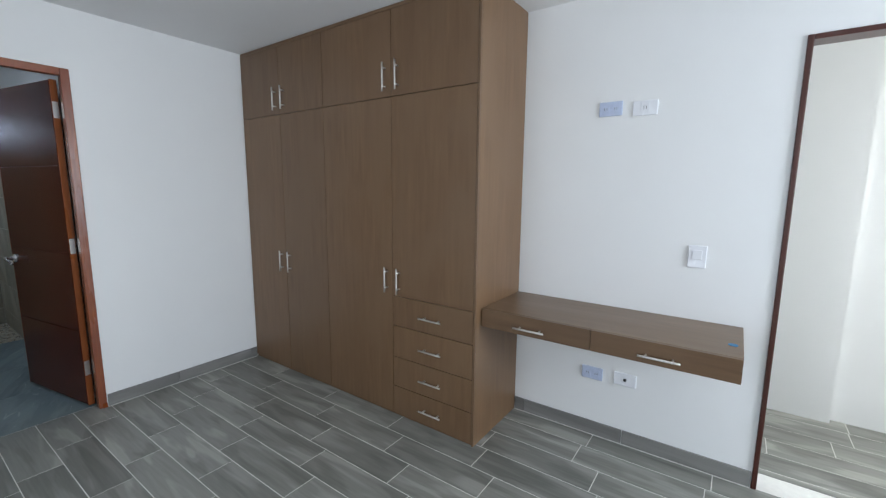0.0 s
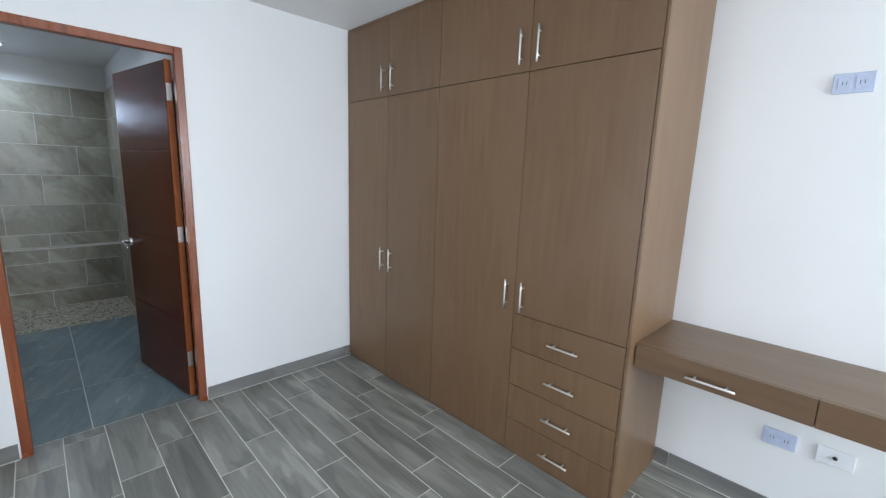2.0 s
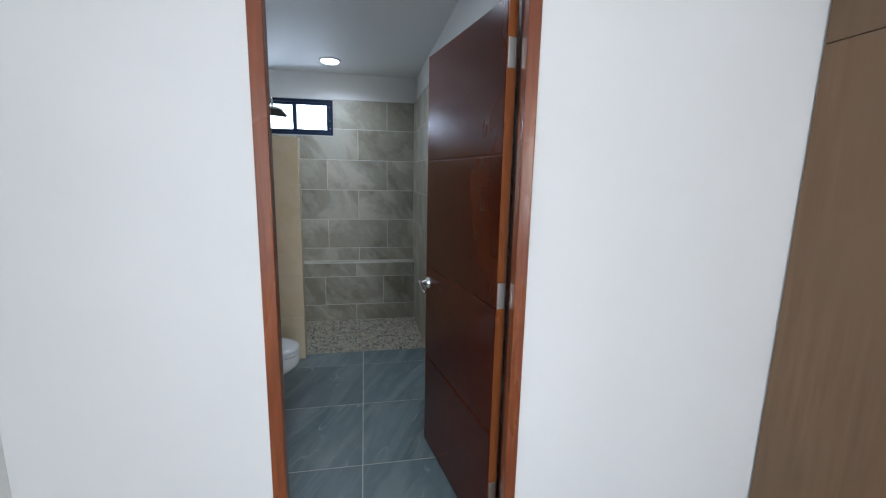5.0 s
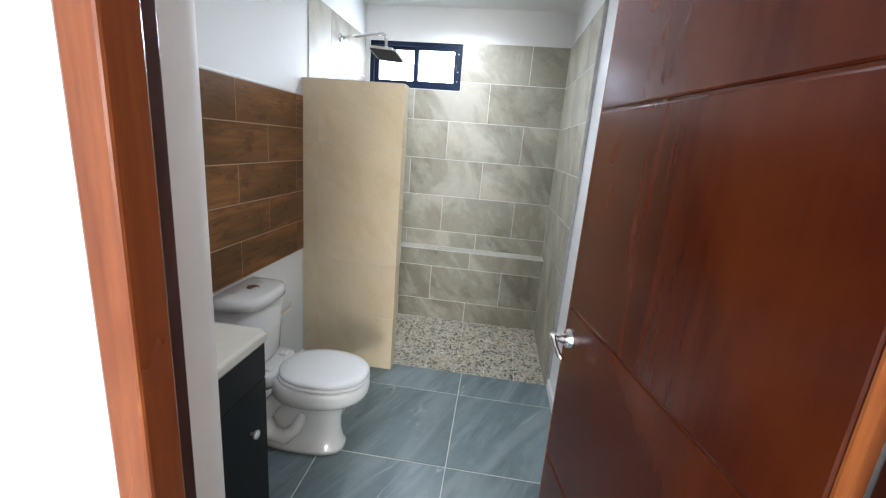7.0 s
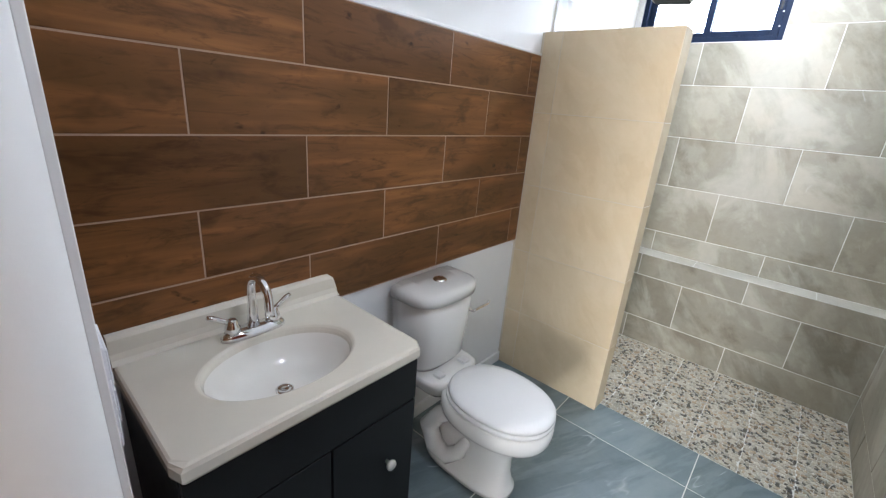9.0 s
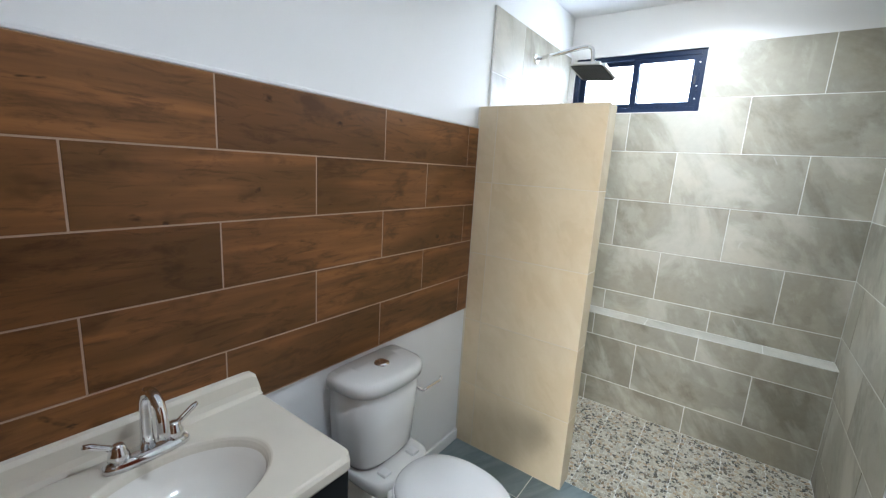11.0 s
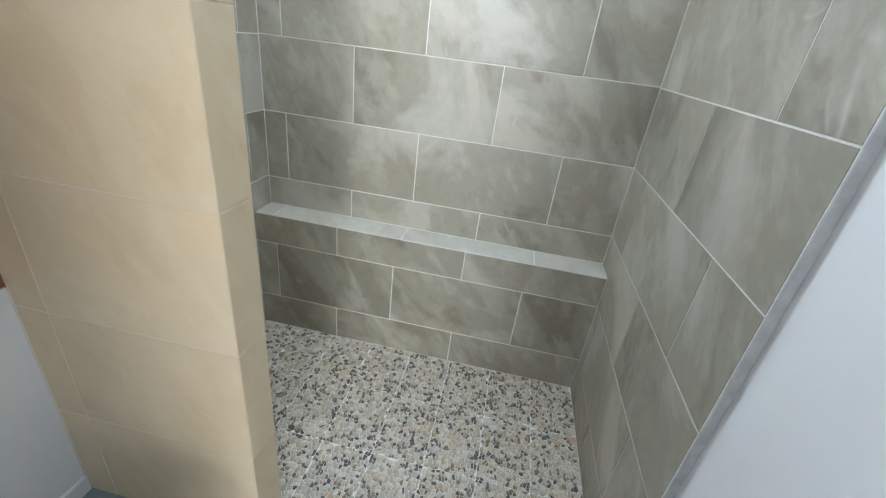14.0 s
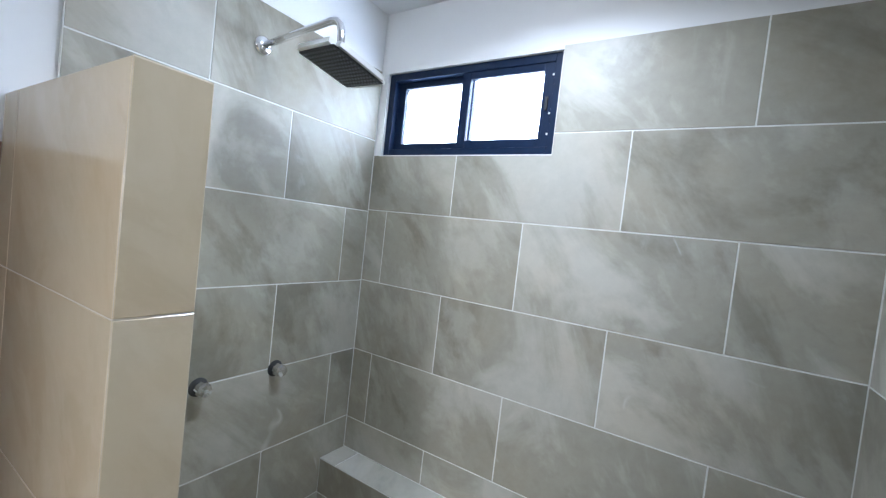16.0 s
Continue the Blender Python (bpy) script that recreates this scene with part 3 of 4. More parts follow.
boxes("edge_strip", local([(XF, 1.060, 0.0, XF + 0.018, 1.072, CEIL - 0.003)], W_AT), EDGE_BAND, wardrobe, 0.001, "")
boxes("top_filler", local([(XF + 0.004, 1.074, CEIL - 0.022, XF + 0.021, Y_DOOR - 0.004, CEIL - 0.003)], W_AT), LAMINATE, wardrobe)
boxes("plinth", local([(XF + 0.012, 1.074, 0.0, XF + 0.021, Y_DOOR - 0.004, 0.018)], W_AT), LAMINATE, wardrobe)
COLS = [1.073, 1.655, 2.263, 2.745, 3.234]
G = 0.0016


def front(name, y0, y1, z0, z1):
    o = (XF, (y0 + y1) / 2, (z0 + z1) / 2)
    b = boxes(name, local([(XF, y0 + G, z0 + G, XF + 0.018, y1 - G, z1 - G)], o), LAMINATE, wardrobe, 0.0012)
    b.location = Vector(o) - Vector(W_AT)
    return b


for i, (y0, y1) in enumerate(zip(COLS, COLS[1:])):
    hy = (y0 + 0.042) if i in (1, 3) else (y1 - 0.055)
    up = front("upper_door", y0, y1, 1.968, CEIL - 0.024)
    low = front("door", y0, y1, 0.787 if i == 0 else 0.020, 1.968)
    bar_handle(up, (0, hy - (y0 + y1) / 2, 2.077 - (1.968 + CEIL - 0.024) / 2), "z", 0.16)
    bar_handle(low, (0, hy - (y0 + y1) / 2, 0.885 - ((0.787 if i == 0 else 0.020) + 1.968) / 2), "z", 0.155)
zs = [0.020, 0.200, 0.395, 0.598, 0.787]
for a, b, hz in zip(zs, zs[1:], (0.106, 0.298, 0.492, 0.688)):
    dr = front("drawer", COLS[0], COLS[1], a, b)
    bar_handle(dr, (0, 1.352 - (COLS[0] + COLS[1]) / 2, hz - (a + b) / 2), "y", 0.158)

# floating desk
D_AT = (2.38, 0.47, 0.70)
DX, DY0, DY1 = 2.140, -0.112, 1.058
desk = thing("floating_desk", "brown laminate wall desk with two shallow drawers", "desk", D_AT)
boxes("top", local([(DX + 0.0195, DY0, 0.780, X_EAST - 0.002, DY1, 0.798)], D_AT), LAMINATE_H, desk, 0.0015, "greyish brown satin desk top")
boxes("case", local([(DX + 0.02, DY0 + 0.017, 0.699, X_EAST - 0.003, DY1 - 0.017, 0.7795)], D_AT), DARK_GAP, desk)
for y in (DY0, DY1 - 0.016):
    boxes("end_panel", local([(DX + 0.0195, y, 0.697, X_EAST - 0.003, y + 0.016, 0.7795)], D_AT), LAMINATE_H, desk, 0.001)
boxes("underside", local([(DX + 0.02, DY0 + 0.017, 0.694, X_EAST - 0.003, DY1 - 0.017, 0.6985)], D_AT), LAMINATE_H, desk)
for y0, y1, hy in ((DY0 + 0.001, 0.4682, 0.178), (0.4705, DY1 - 0.004, 0.771)):
    o = (DX, (y0 + y1) / 2, 0.738)
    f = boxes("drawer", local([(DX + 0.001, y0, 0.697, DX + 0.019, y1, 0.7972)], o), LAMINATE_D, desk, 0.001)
    f.location = Vector(o) - Vector(D_AT)
    bar_handle(f, (0, hy - o[1], -0.001), "y", 0.165)
bm = bmesh.new()
turned(bm, [(0.018, 0.0), (0.018, 0.0012), (0.016, 0.002)], "z", (0, 0, 0))
dot = part("sticker", bm, BLUE_DOT)
dot.location = (2.311, -0.075, 0.7985)
tagged(dot, "small round blue sticker on the desk top", "sticker")


# ---- wall plates ----
def wall_plate(name, label, category, y, z, w, h, film=None, sockets=2, rocker=False, group=""):
    """A plate on a wall that faces -x; sockets or rockers sit in it."""
    e = thing(name, label, category, (X_EAST, y, z), group)
    boxes("plate", [(-0.009, -w / 2, -h / 2, -0.0005, w / 2, h / 2)], film or PLATE, e, 0.003)
    for k in range(sockets):
        c = (k - (sockets - 1) / 2) * w * 0.42
        if rocker:
            boxes("rocker", [(-0.0135, -w * 0.27, -h * 0.12, -0.0092, w * 0.27, h * 0.30)], PLATE, e, 0.002)
        else:
            boxes("socket", [(-0.0115, c - w * 0.16, -h * 0.3, -0.0092, c + w * 0.16, h * 0.3)], film or PLATE, e, 0.001)
            for s in (-1, 1):
                boxes("slot", [(-0.0121, c + s * 0.006 - 0.001, -0.007, -0.0116, c + s * 0.006 + 0.001, 0.007)], SLOT, e)
    return e


wall_plate("wall_outlet", "double power outlet under a bluish protective film", "outlet", 0.573, 0.382, 0.118, 0.074, FILM_BLUE, 2)
wall_plate("cable_outlet", "white cable outlet plate with one round jack", "outlet", 0.392, 0.388, 0.118, 0.074, None, 0)
jack = bpy.data.objects["cable_outlet"]
bm = bmesh.new()
turned(bm, [(0.008, -0.0095), (0.008, -0.013), (0.0045, -0.0135), (0.0045, -0.02)], "x")
part("jack", bm, SLOT, jack, "dark round coaxial jack", smooth=True)
wall_plate("wall_outlet", "double power outlet high on the wall, filmed over", "outlet", 0.563, 1.872, 0.118, 0.074, FILM_BLUE, 2)
wall_plate("cable_outlet", "blank white cable plate high on the wall", "outlet", 0.394, 1.862, 0.118, 0.074, None, 1)
wall_plate("light_switch", "white light switch with one rocker beside the hall doorway", "switch", 0.106, 1.120, 0.080, 0.112, None, 1, True)


def bath_plate(label, x, z, w, h, n):
    e = thing("wall_plate", label, "switch", (x, 3.4472, z), "plates beside the mirror wall")
    e.matrix_basis = SKEW @ Matrix.Translation((x, 3.4472, z))
    boxes("plate", [(-w / 2, 0.0005, -h / 2, w / 2, 0.010, h / 2)], PLATE, e, 0.003)
    for k in range(n):
        c = (k - (n - 1) / 2) * h * 0.4
        boxes("insert", [(-w * 0.3, 0.0102, c - h * 0.17, w * 0.3, 0.0135, c + h * 0.17)], PLATE, e, 0.001)


bath_plate("white light switch plate on the brown tiles", -0.175, 1.105, 0.080, 0.122, 2)
bath_plate("white power outlet plate on the brown tiles", -0.043, 1.080, 0.118, 0.128, 2)

# ---- window ----
window = structure(new("window_1"), "small dark navy aluminium sliding window, two panes")
YW = Y_BACK + 0.022
FR = 0.030
fw = [("frame", (WX0, YW, WZ0, WX0 + FR, YW + 0.06, WZ1)), ("frame", (WX1 - FR, YW, WZ0, WX1, YW + 0.06, WZ1)),
      ("frame", (WX0 + FR, YW, WZ0, WX1 - FR, YW + 0.06, WZ0 + FR)), ("frame", (WX0 + FR, YW, WZ1 - FR, WX1 - FR, YW + 0.06, WZ1))]
for nm, r in fw:
    boxes(nm, [r], NAVY_METAL, window, 0.002)
for a, b, dy in ((WX0 + FR, -0.150, 0.030), (-0.190, WX1 - FR, 0.004)):
    s = new("sash")
    s.parent = window
    y = YW + dy
    q = 0.030
    for r in ((a, y, WZ0 + FR, a + q + 0.006, y + 0.024, WZ1 - FR), (b - q - 0.006, y, WZ0 + FR, b, y + 0.024, WZ1 - FR),
              (a + q + 0.006, y, WZ0 + FR, b - q - 0.006, y + 0.024, WZ0 + FR + q), (a + q + 0.006, y, WZ1 - FR - q + 0.004, b - q - 0.006, y + 0.024, WZ1 - FR)):
        boxes("rail", [r], NAVY_METAL, s, 0.0015)
    pane = boxes("pane", [(a + q, y + 0.010, WZ0 + FR + q - 0.004, b - q, y + 0.014, WZ1 - FR - q + 0.008)], GLASS, s)
    pane.visible_shadow = False
boxes("latch", [(WX1 - FR - 0.022, YW - 0.004, 2.02, WX1 - FR - 0.012, YW + 0.003, 2.065)], SLOT, window, 0.001)
for z in (1.935, 2.005, 2.135):
    boxes("screw", [(WX1 - FR - 0.006, YW - 0.0012, z, WX1 - FR + 0.001, YW - 0.0002, z + 0.007)], NICKEL, window)
boxes("window_sill", [(WX0, Y_BACK - 0.001, WZ0 - 0.004, WX1, YW, WZ0 - 0.0005)], WHITE, window)
bd = structure(boxes("backdrop", [(-1.2, 7.2, 1.2, 0.9, 7.21, 3.2)], SKY_GLOW), "bright white sky outside the window")
bd.visible_shadow = False

# ---- bathroom lamp over the shower, and an added one near the entrance ----
def ceiling_lamp(x, y):
    lamp = thing("ceiling_lamp", "round white LED ceiling lamp, lit; the one near the entrance is added fill", "lamp", (x, y, CEIL), "bathroom ceiling lamps")
    bm = bmesh.new()
    loft(bm, [oval(0, 0, z, r, r, 40) for r, z in ((0.092, 0.0), (0.092, -0.006), (0.086, -0.011), (0.078, -0.011), (0.078, -0.006))], True, True)
    part("ring", bm, PLATE, lamp)
    bm = bmesh.new()
    loft(bm, [oval(0, 0, z, r, r, 40) for r, z in ((0.076, -0.0115), (0.075, -0.017), (0.069, -0.023), (0.055, -0.027), (0.03, -0.029))])
    part("diffuser", bm, LED_GLOW, lamp, "glowing white diffuser")


# the second body only goes with the added fill by the entrance
for x, y, k in LED_AND_FILL_SPOTS:
    ceiling_lamp(x, y)

# ---- vanity ----
VX, VY0, VY1 = -0.168, 3.545, 4.135
V_AT = (-0.38, 3.84, 0.0)
vanity = thing("vanity_cabinet", "black painted vanity cabinet with doors and round knobs", "cabinet", V_AT)
boxes("side", local([(X_L - 0.006, VY0, 0.0, VX - 0.018, VY0 + 0.016, 0.742)], V_AT), BLACK_WOOD, vanity, 0.002)
boxes("side", local([(X_L - 0.006, VY1 - 0.016, 0.0, VX - 0.018, VY1, 0.742)], V_AT), BLACK_WOOD, vanity, 0.002)
boxes("floor_panel", local([(X_L - 0.006, VY0 + 0.017, 0.04, VX - 0.018, VY1 - 0.017, 0.056)], V_AT), BLACK_WOOD, vanity)
boxes("front_rail", local([(VX - 0.036, VY0 + 0.017, 0.59, VX - 0.0185, VY1 - 0.017, 0.742)], V_AT), BLACK_WOOD, vanity)
boxes("toe_board", local([(VX - 0.036, VY0 + 0.017, 0.0, VX - 0.0185, VY1 - 0.017, 0.039)], V_AT), BLACK_WOOD, vanity)
boxes("false_drawer", local([(VX - 0.0175, VY0 + 0.002, 0.606, VX, VY1 - 0.002, 0.735)], V_AT), BLACK_WOOD, vanity, 0.002)
for y0, y1, ky in ((VY0 + 0.002, 3.851, 3.70), (3.857, VY1 - 0.002, 4.03)):
    d = boxes("door", local([(VX - 0.0175, y0, 0.05, VX, y1, 0.600)], V_AT), BLACK_WOOD, vanity, 0.002)
    bm = bmesh.new()
    turned(bm, [(0.005, 0.0005), (0.005, 0.012), (0.013, 0.016), (0.016, 0.022), (0.014, 0.028), (0.005, 0.031)], "x", (VX - V_AT[0], ky - V_AT[1], 0.445))
    part("knob", bm, NICKEL, d, "round satin nickel knob", smooth=True)

top_at = (-0.37, 3.84, 0.745)
vtop = thing("washbasin_counter", "cream cultured marble counter with an oval basin", "counter", top_at)
CX0, CX1, CY0, CY1 = X_L - 0.004 + 0.0, -0.152, 3.535, 4.142
BX, BY, BA, BB = -0.345, 3.834, 0.124, 0.178
N = 64


def rect_ring(x0, y0, x1, y1, z, n=N):
    out = []
    cx, cy = BX, BY
    for i in range(n):
        t = 2 * math.pi * i / n
        c, s = math.cos(t), math.sin(t)
        k = min(((x1 - cx) if c > 0 else (cx - x0)) / max(abs(c), 1e-6), ((y1 - cy) if s > 0 else (cy - y0)) / max(abs(s), 1e-6))
        out.append((cx + k * c - top_at[0], cy + k * s - top_at[1], z - top_at[2]))
    return out


def basin_ring(f, z):
    return [(BX + BA * f * math.cos(2 * math.pi * i / N) - top_at[0], BY + BB * f * math.sin(2 * math.pi * i / N) - top_at[1], z - top_at[2]) for i in range(N)]


bm = bmesh.new()
loft(bm, [rect_ring(CX0, CY0 + 0.002, CX1 - 0.004, CY1 - 0.004, 0.748), rect_ring(CX0, CY0, CX1, CY1, 0.756), rect_ring(CX0, CY0, CX1, CY1, 0.777),
          rect_ring(CX0 + 0.003, CY0 + 0.003, CX1 - 0.004, CY1 - 0.004, 0.784), rect_ring(CX0 + 0.008, CY0 + 0.008, CX1 - 0.012, CY1 - 0.012, 0.786),
          basin_ring(1.09, 0.786), basin_ring(1.065, 0.7845), basin_ring(1.035, 0.780), basin_ring(1.012, 0.772), basin_ring(1.0, 0.765)], False, False)
part("slab", bm, MARBLE, vtop)
bm = bmesh.new()
loft(bm, [basin_ring(f, z) for f, z in ((1.0, 0.765), (0.97, 0.758), (0.93, 0.748), (0.86, 0.731), (0.74, 0.711), (0.55, 0.697), (0.3, 0.690), (0.12, 0.687))], False, True)
part("basin", bm, BASIN, vtop, "white oval basin", smooth=True)
bm = bmesh.new()
turned(bm, [(0.022, 0.0), (0.022, 0.003), (0.017, 0.005), (0.015, 0.0035), (0.008, 0.004)], "z", (BX - top_at[0], BY - top_at[1], 0.6875 - top_at[2]))
part("drain", bm, CHROME, vtop, "chrome basin drain", smooth=True)
bm = bmesh.new()
bp = [(0.0, 0.7865), (0.034, 0.7865), (0.026, 0.797), (0.022, 0.812), (0.021, 0.846), (0.015, 0.856), (0.0, 0.858)]
ends = [(CY0 + 0.001, 1.0), (CY0 + 0.02, 1.0), (CY1 - 0.045, 1.0), (CY1 - 0.025, 0.97), (CY1 - 0.012, 0.82), (CY1 - 0.003, 0.35), (CY1 + 0.0, 0.12)]
loft(bm, [[(CX0 + 0.001 + u - top_at[0], y - top_at[1], 0.7865 + (z - 0.7865) * k - top_at[2]) for u, z in bp] for y, k in ends])
part("backsplash", bm, MARBLE, vtop, "low backsplash with a swept end")

F_AT = (-0.500, 3.835, 0.7868)
faucet = thing("faucet", "chrome two-handle gooseneck basin faucet", "faucet", F_AT)
bm = bmesh.new()
loft(bm, [oval(0, 0, z, a, b, 32, 2.6) for z, a, b in ((0, 0.027, 0.085), (0.010, 0.027, 0.085), (0.018, 0.022, 0.079), (0.022, 0.016, 0.07))])
part("base", bm, CHROME, faucet, smooth=True)
bm = bmesh.new()
pts = [(0, 0, 0.018), (0, 0, 0.06), (0, 0, 0.115)] + [tuple(p) for p in arc((0.048, 0, 0.125), (-1, 0, 0), (0, 0, 1), 0.048, 0, 180, 12)] + [(0.097, 0, 0.105), (0.098, 0, 0.09)]
tube(bm, pts, [0.016, 0.0125, 0.0115] + [0.011] * (len(pts) - 5) + [0.011, 0.012], 14)
part("spout", bm, CHROME, faucet, smooth=True)
for s in (-1, 1):
    h = new("tap_handle")
    h.parent = faucet
    h.location = (0, s * 0.054, 0)
    bm = bmesh.new()
    turned(bm, [(0.021, 0.018), (0.019, 0.036), (0.015, 0.044), (0.014, 0.052), (0.008, 0.058)], "z")
    part("hub", bm, CHROME, h, smooth=True)
    bm = bmesh.new()
    tube(bm, [(0, 0, 0.046), (-0.002, s * 0.02, 0.056), (-0.004, s * 0.045, 0.072), (-0.004, s * 0.056, 0.077)], [0.008, 0.007, 0.0075, 0.006], 10)
    part("lever", bm, CHROME, h, smooth=True)

# ---- toilet ----
TY = 4.550
T_AT = (-0.25, TY, 0.0)
toilet = thing("toilet", "white two-piece ceramic toilet with closed lid", "toilet", T_AT)


def tl(rings):
    return [[(x - T_AT[0], y - T_AT[1], z) for x, y, z in r] for r in rings]


bm = bmesh.new()
loft(bm, tl([oval(-0.232, TY, 0.0, 0.210, 0.094, 44, 2.6), oval(-0.232, TY, 0.022, 0.210, 0.094, 44, 2.6), oval(-0.230, TY, 0.034, 0.198, 0.083, 44, 2.5),
             oval(-0.226, TY, 0.10, 0.183, 0.072, 44, 2.4), oval(-0.220, TY, 0.17, 0.178, 0.069, 44, 2.3), oval(-0.206, TY, 0.225, 0.184, 0.080, 44, 2.2),
             oval(-0.168, TY, 0.268, 0.212, 0.128, 44, 2.1), oval(-0.145, TY, 0.300, 0.222, 0.156, 44, 2.1), oval(-0.141, TY, 0.318, 0.226, 0.164, 44, 2.15),
             oval(-0.140, TY, 0.338, 0.226, 0.166, 44, 2.15), oval(-0.140, TY, 0.367, 0.224, 0.166, 44, 2.15), oval(-0.140, TY, 0.374, 0.217, 0.159, 44, 2.15)]))
part("bowl", bm, CERAMIC, toilet, smooth=True)
bm = bmesh.new()
loft(bm, tl([oval(-0.440, TY, z, a, b, 36, 4.0) for z, a, b in ((0.30, 0.09, 0.09), (0.345, 0.125, 0.13), (0.385, 0.13, 0.145), (0.398, 0.128, 0.142), (0.402, 0.120, 0.135))]))
part("deck", bm, CERAMIC, toilet, smooth=True)
for s in (-1, 1):
    bm = bmesh.new()
    y = s * 0.072
    tube(bm, [(-0.02, y * 0.9, 0.29), (-0.09, y, 0.235), (-0.14, y * 1.1, 0.16), (-0.10, y * 1.15, 0.085), (-0.03, y * 1.1, 0.07), (0.02, y * 1.0, 0.12), (0.05, y * 0.8, 0.2)],
         [0.03, 0.036, 0.04, 0.04, 0.036, 0.03, 0.02], 16)
    part("trapway", bm, CERAMIC, toilet, smooth=True)
bm = bmesh.new()
loft(bm, tl([oval(-0.125, TY, z, a, b, 44, 2.2, 0.05) for z, a, b in ((0.376, 0.203, 0.160), (0.380, 0.209, 0.166), (0.390, 0.209, 0.166), (0.394, 0.205, 0.162))]))
part("seat", bm, SEAT_WHITE, toilet, smooth=True)
bm = bmesh.new()
loft(bm, tl([oval(-0.122, TY, z, a, b, 44, 2.2, 0.05) for z, a, b in ((0.3965, 0.200, 0.157), (0.399, 0.205, 0.162), (0.410, 0.204, 0.161), (0.417, 0.196, 0.153), (0.421, 0.165, 0.128), (0.423, 0.10, 0.075))]))
part("lid", bm, SEAT_WHITE, toilet, smooth=True)
for s in (-1, 1):
    boxes("hinge_cap", local([(-0.385, TY + s * 0.075 - 0.018, 0.397, -0.345, TY + s * 0.075 + 0.018, 0.414)], T_AT), SEAT_WHITE, toilet, 0.005)


def tank_ring(z, x1, hw, grow=0.0):
    pts = []
    x0 = -0.556
    for i in range(17):
        a = radians(-90 + 180 * i / 16)
        c, s = math.cos(a), math.sin(a)
        px = x0 + 0.06 + (x1 - x0 - 0.06) * (abs(c) ** 0.62)
        pts.append((px + grow * c, TY + (hw + grow) * math.copysign(abs(s) ** 0.72, s), z))
    pts += [(x0, TY + hw + grow, z), (x0, TY - hw - grow, z)]
    return pts


bm = bmesh.new()
loft(bm, tl([tank_ring(0.404, -0.400, 0.130), tank_ring(0.43, -0.384, 0.145), tank_ring(0.56, -0.376, 0.155), tank_ring(0.700, -0.371, 0.162)]))
part("tank", bm, CERAMIC, toilet, smooth=True)
bm = bmesh.new()
loft(bm, tl([tank_ring(0.7005, -0.370, 0.164), tank_ring(0.704, -0.360, 0.174), tank_ring(0.730, -0.358, 0.176), tank_ring(0.745, -0.363, 0.170), tank_ring(0.753, -0.382, 0.150), tank_ring(0.757, -0.43, 0.10)]))
part("tank_lid", bm, CERAMIC, toilet, smooth=True)
bm = bmesh.new()
turned(bm, [(0.028, 0.0), (0.028, 0.004), (0.025, 0.008), (0.012, 0.0095)], "z", (-0.465 - T_AT[0], 0, 0.7565))
part("flush_button", bm, CHROME, toilet, "round chrome flush button", smooth=True)

valve = thing("supply_valve", "white round shut-off valve plate with a thin hose", "valve", (X_L - 0.010, 4.365, 0.27))
bm = bmesh.new()
turned(bm, [(0.034, 0.0005), (0.034, 0.004), (0.026, 0.009), (0.010, 0.010), (0.010, 0.05), (0.015, 0.052), (0.015, 0.075)], "x")
part("escutcheon", bm, PLATE, valve, smooth=True)
bm = bmesh.new()
tube(bm, [(0.062, 0.0, 0.012), (0.064, 0.02, 0.05), (0.075, 0.06, 0.09), (0.085, 0.085, 0.115), (0.088, 0.09, 0.134)], 0.006, 10)
part("hose", bm, NICKEL, valve, smooth=True)

# ---- paper holder ----
holder = thing("paper_holder", "empty thin chrome toilet paper holder", "paper holder", (X_L - 0.010, 4.93, 0.46))
bm = bmesh.new()
turned(bm, [(0.016, 0.0005), (0.016, 0.004), (0.007, 0.006), (0.0065, 0.05)], "x", (0, -0.03, 0.012))
part("mount", bm, CHROME, holder, smooth=True)
bm = bmesh.new()
tube(bm, [(0.05, -0.034, 0.012), (0.052, 0.0, 0.012), (0.052, 0.09, 0.012), (0.052, 0.10, 0.016), (0.052, 0.104, 0.028)], 0.007, 10)
part("bar", bm, CHROME, holder, smooth=True)

# ---- shower fittings ----
S_AT = (X_L, 5.834, 2.090)
shower = thing("rain_shower", "square chrome rain shower head on a bent wall arm", "shower head", S_AT)
bm = bmesh.new()
turned(bm, [(0.030, 0.0005), (0.030, 0.003), (0.024, 0.010), (0.012, 0.014)], "x")
part("flange", bm, CHROME, shower, smooth=True)
bm = bmesh.new()
pts = [(0.008, 0, 0), (0.10, 0.012, 0.016), (0.20, 0.024, 0.034), (0.262, 0.032, 0.045)] + [(0.285, 0.035, 0.044), (0.300, 0.037, 0.032), (0.306, 0.038, 0.012), (0.308, 0.038, -0.02), (0.310, 0.038, -0.045)]
tube(bm, pts, 0.0105, 14)
part("arm", bm, CHROME, shower, smooth=True)
head = new("head")
head.parent = shower
head.matrix_basis = Matrix.Translation((0.314, 0.046, -0.080)) @ pose(0, 0, 0, -13.4, 5.1, -9)
bm = bmesh.new()
add_block(bm, -0.1, -0.1, -0.007, 0.1, 0.1, 0.007)
bmesh.ops.bevel(bm, geom=[e for e in bm.edges if abs(e.verts[0].co.z - e.verts[1].co.z) > 0.005], offset=0.022, segments=4, affect="EDGES")
turned(bm, [(0.035, 0.0072), (0.028, 0.012), (0.014, 0.020), (0.013, 0.032)], "z")
part("plate", bm, NICKEL, head, "satin grey square plate")
boxes("nozzle_field", [(-0.088, -0.088, -0.010, 0.088, 0.088, -0.0072)], DARK_RUBBER, head)
bm = bmesh.new()
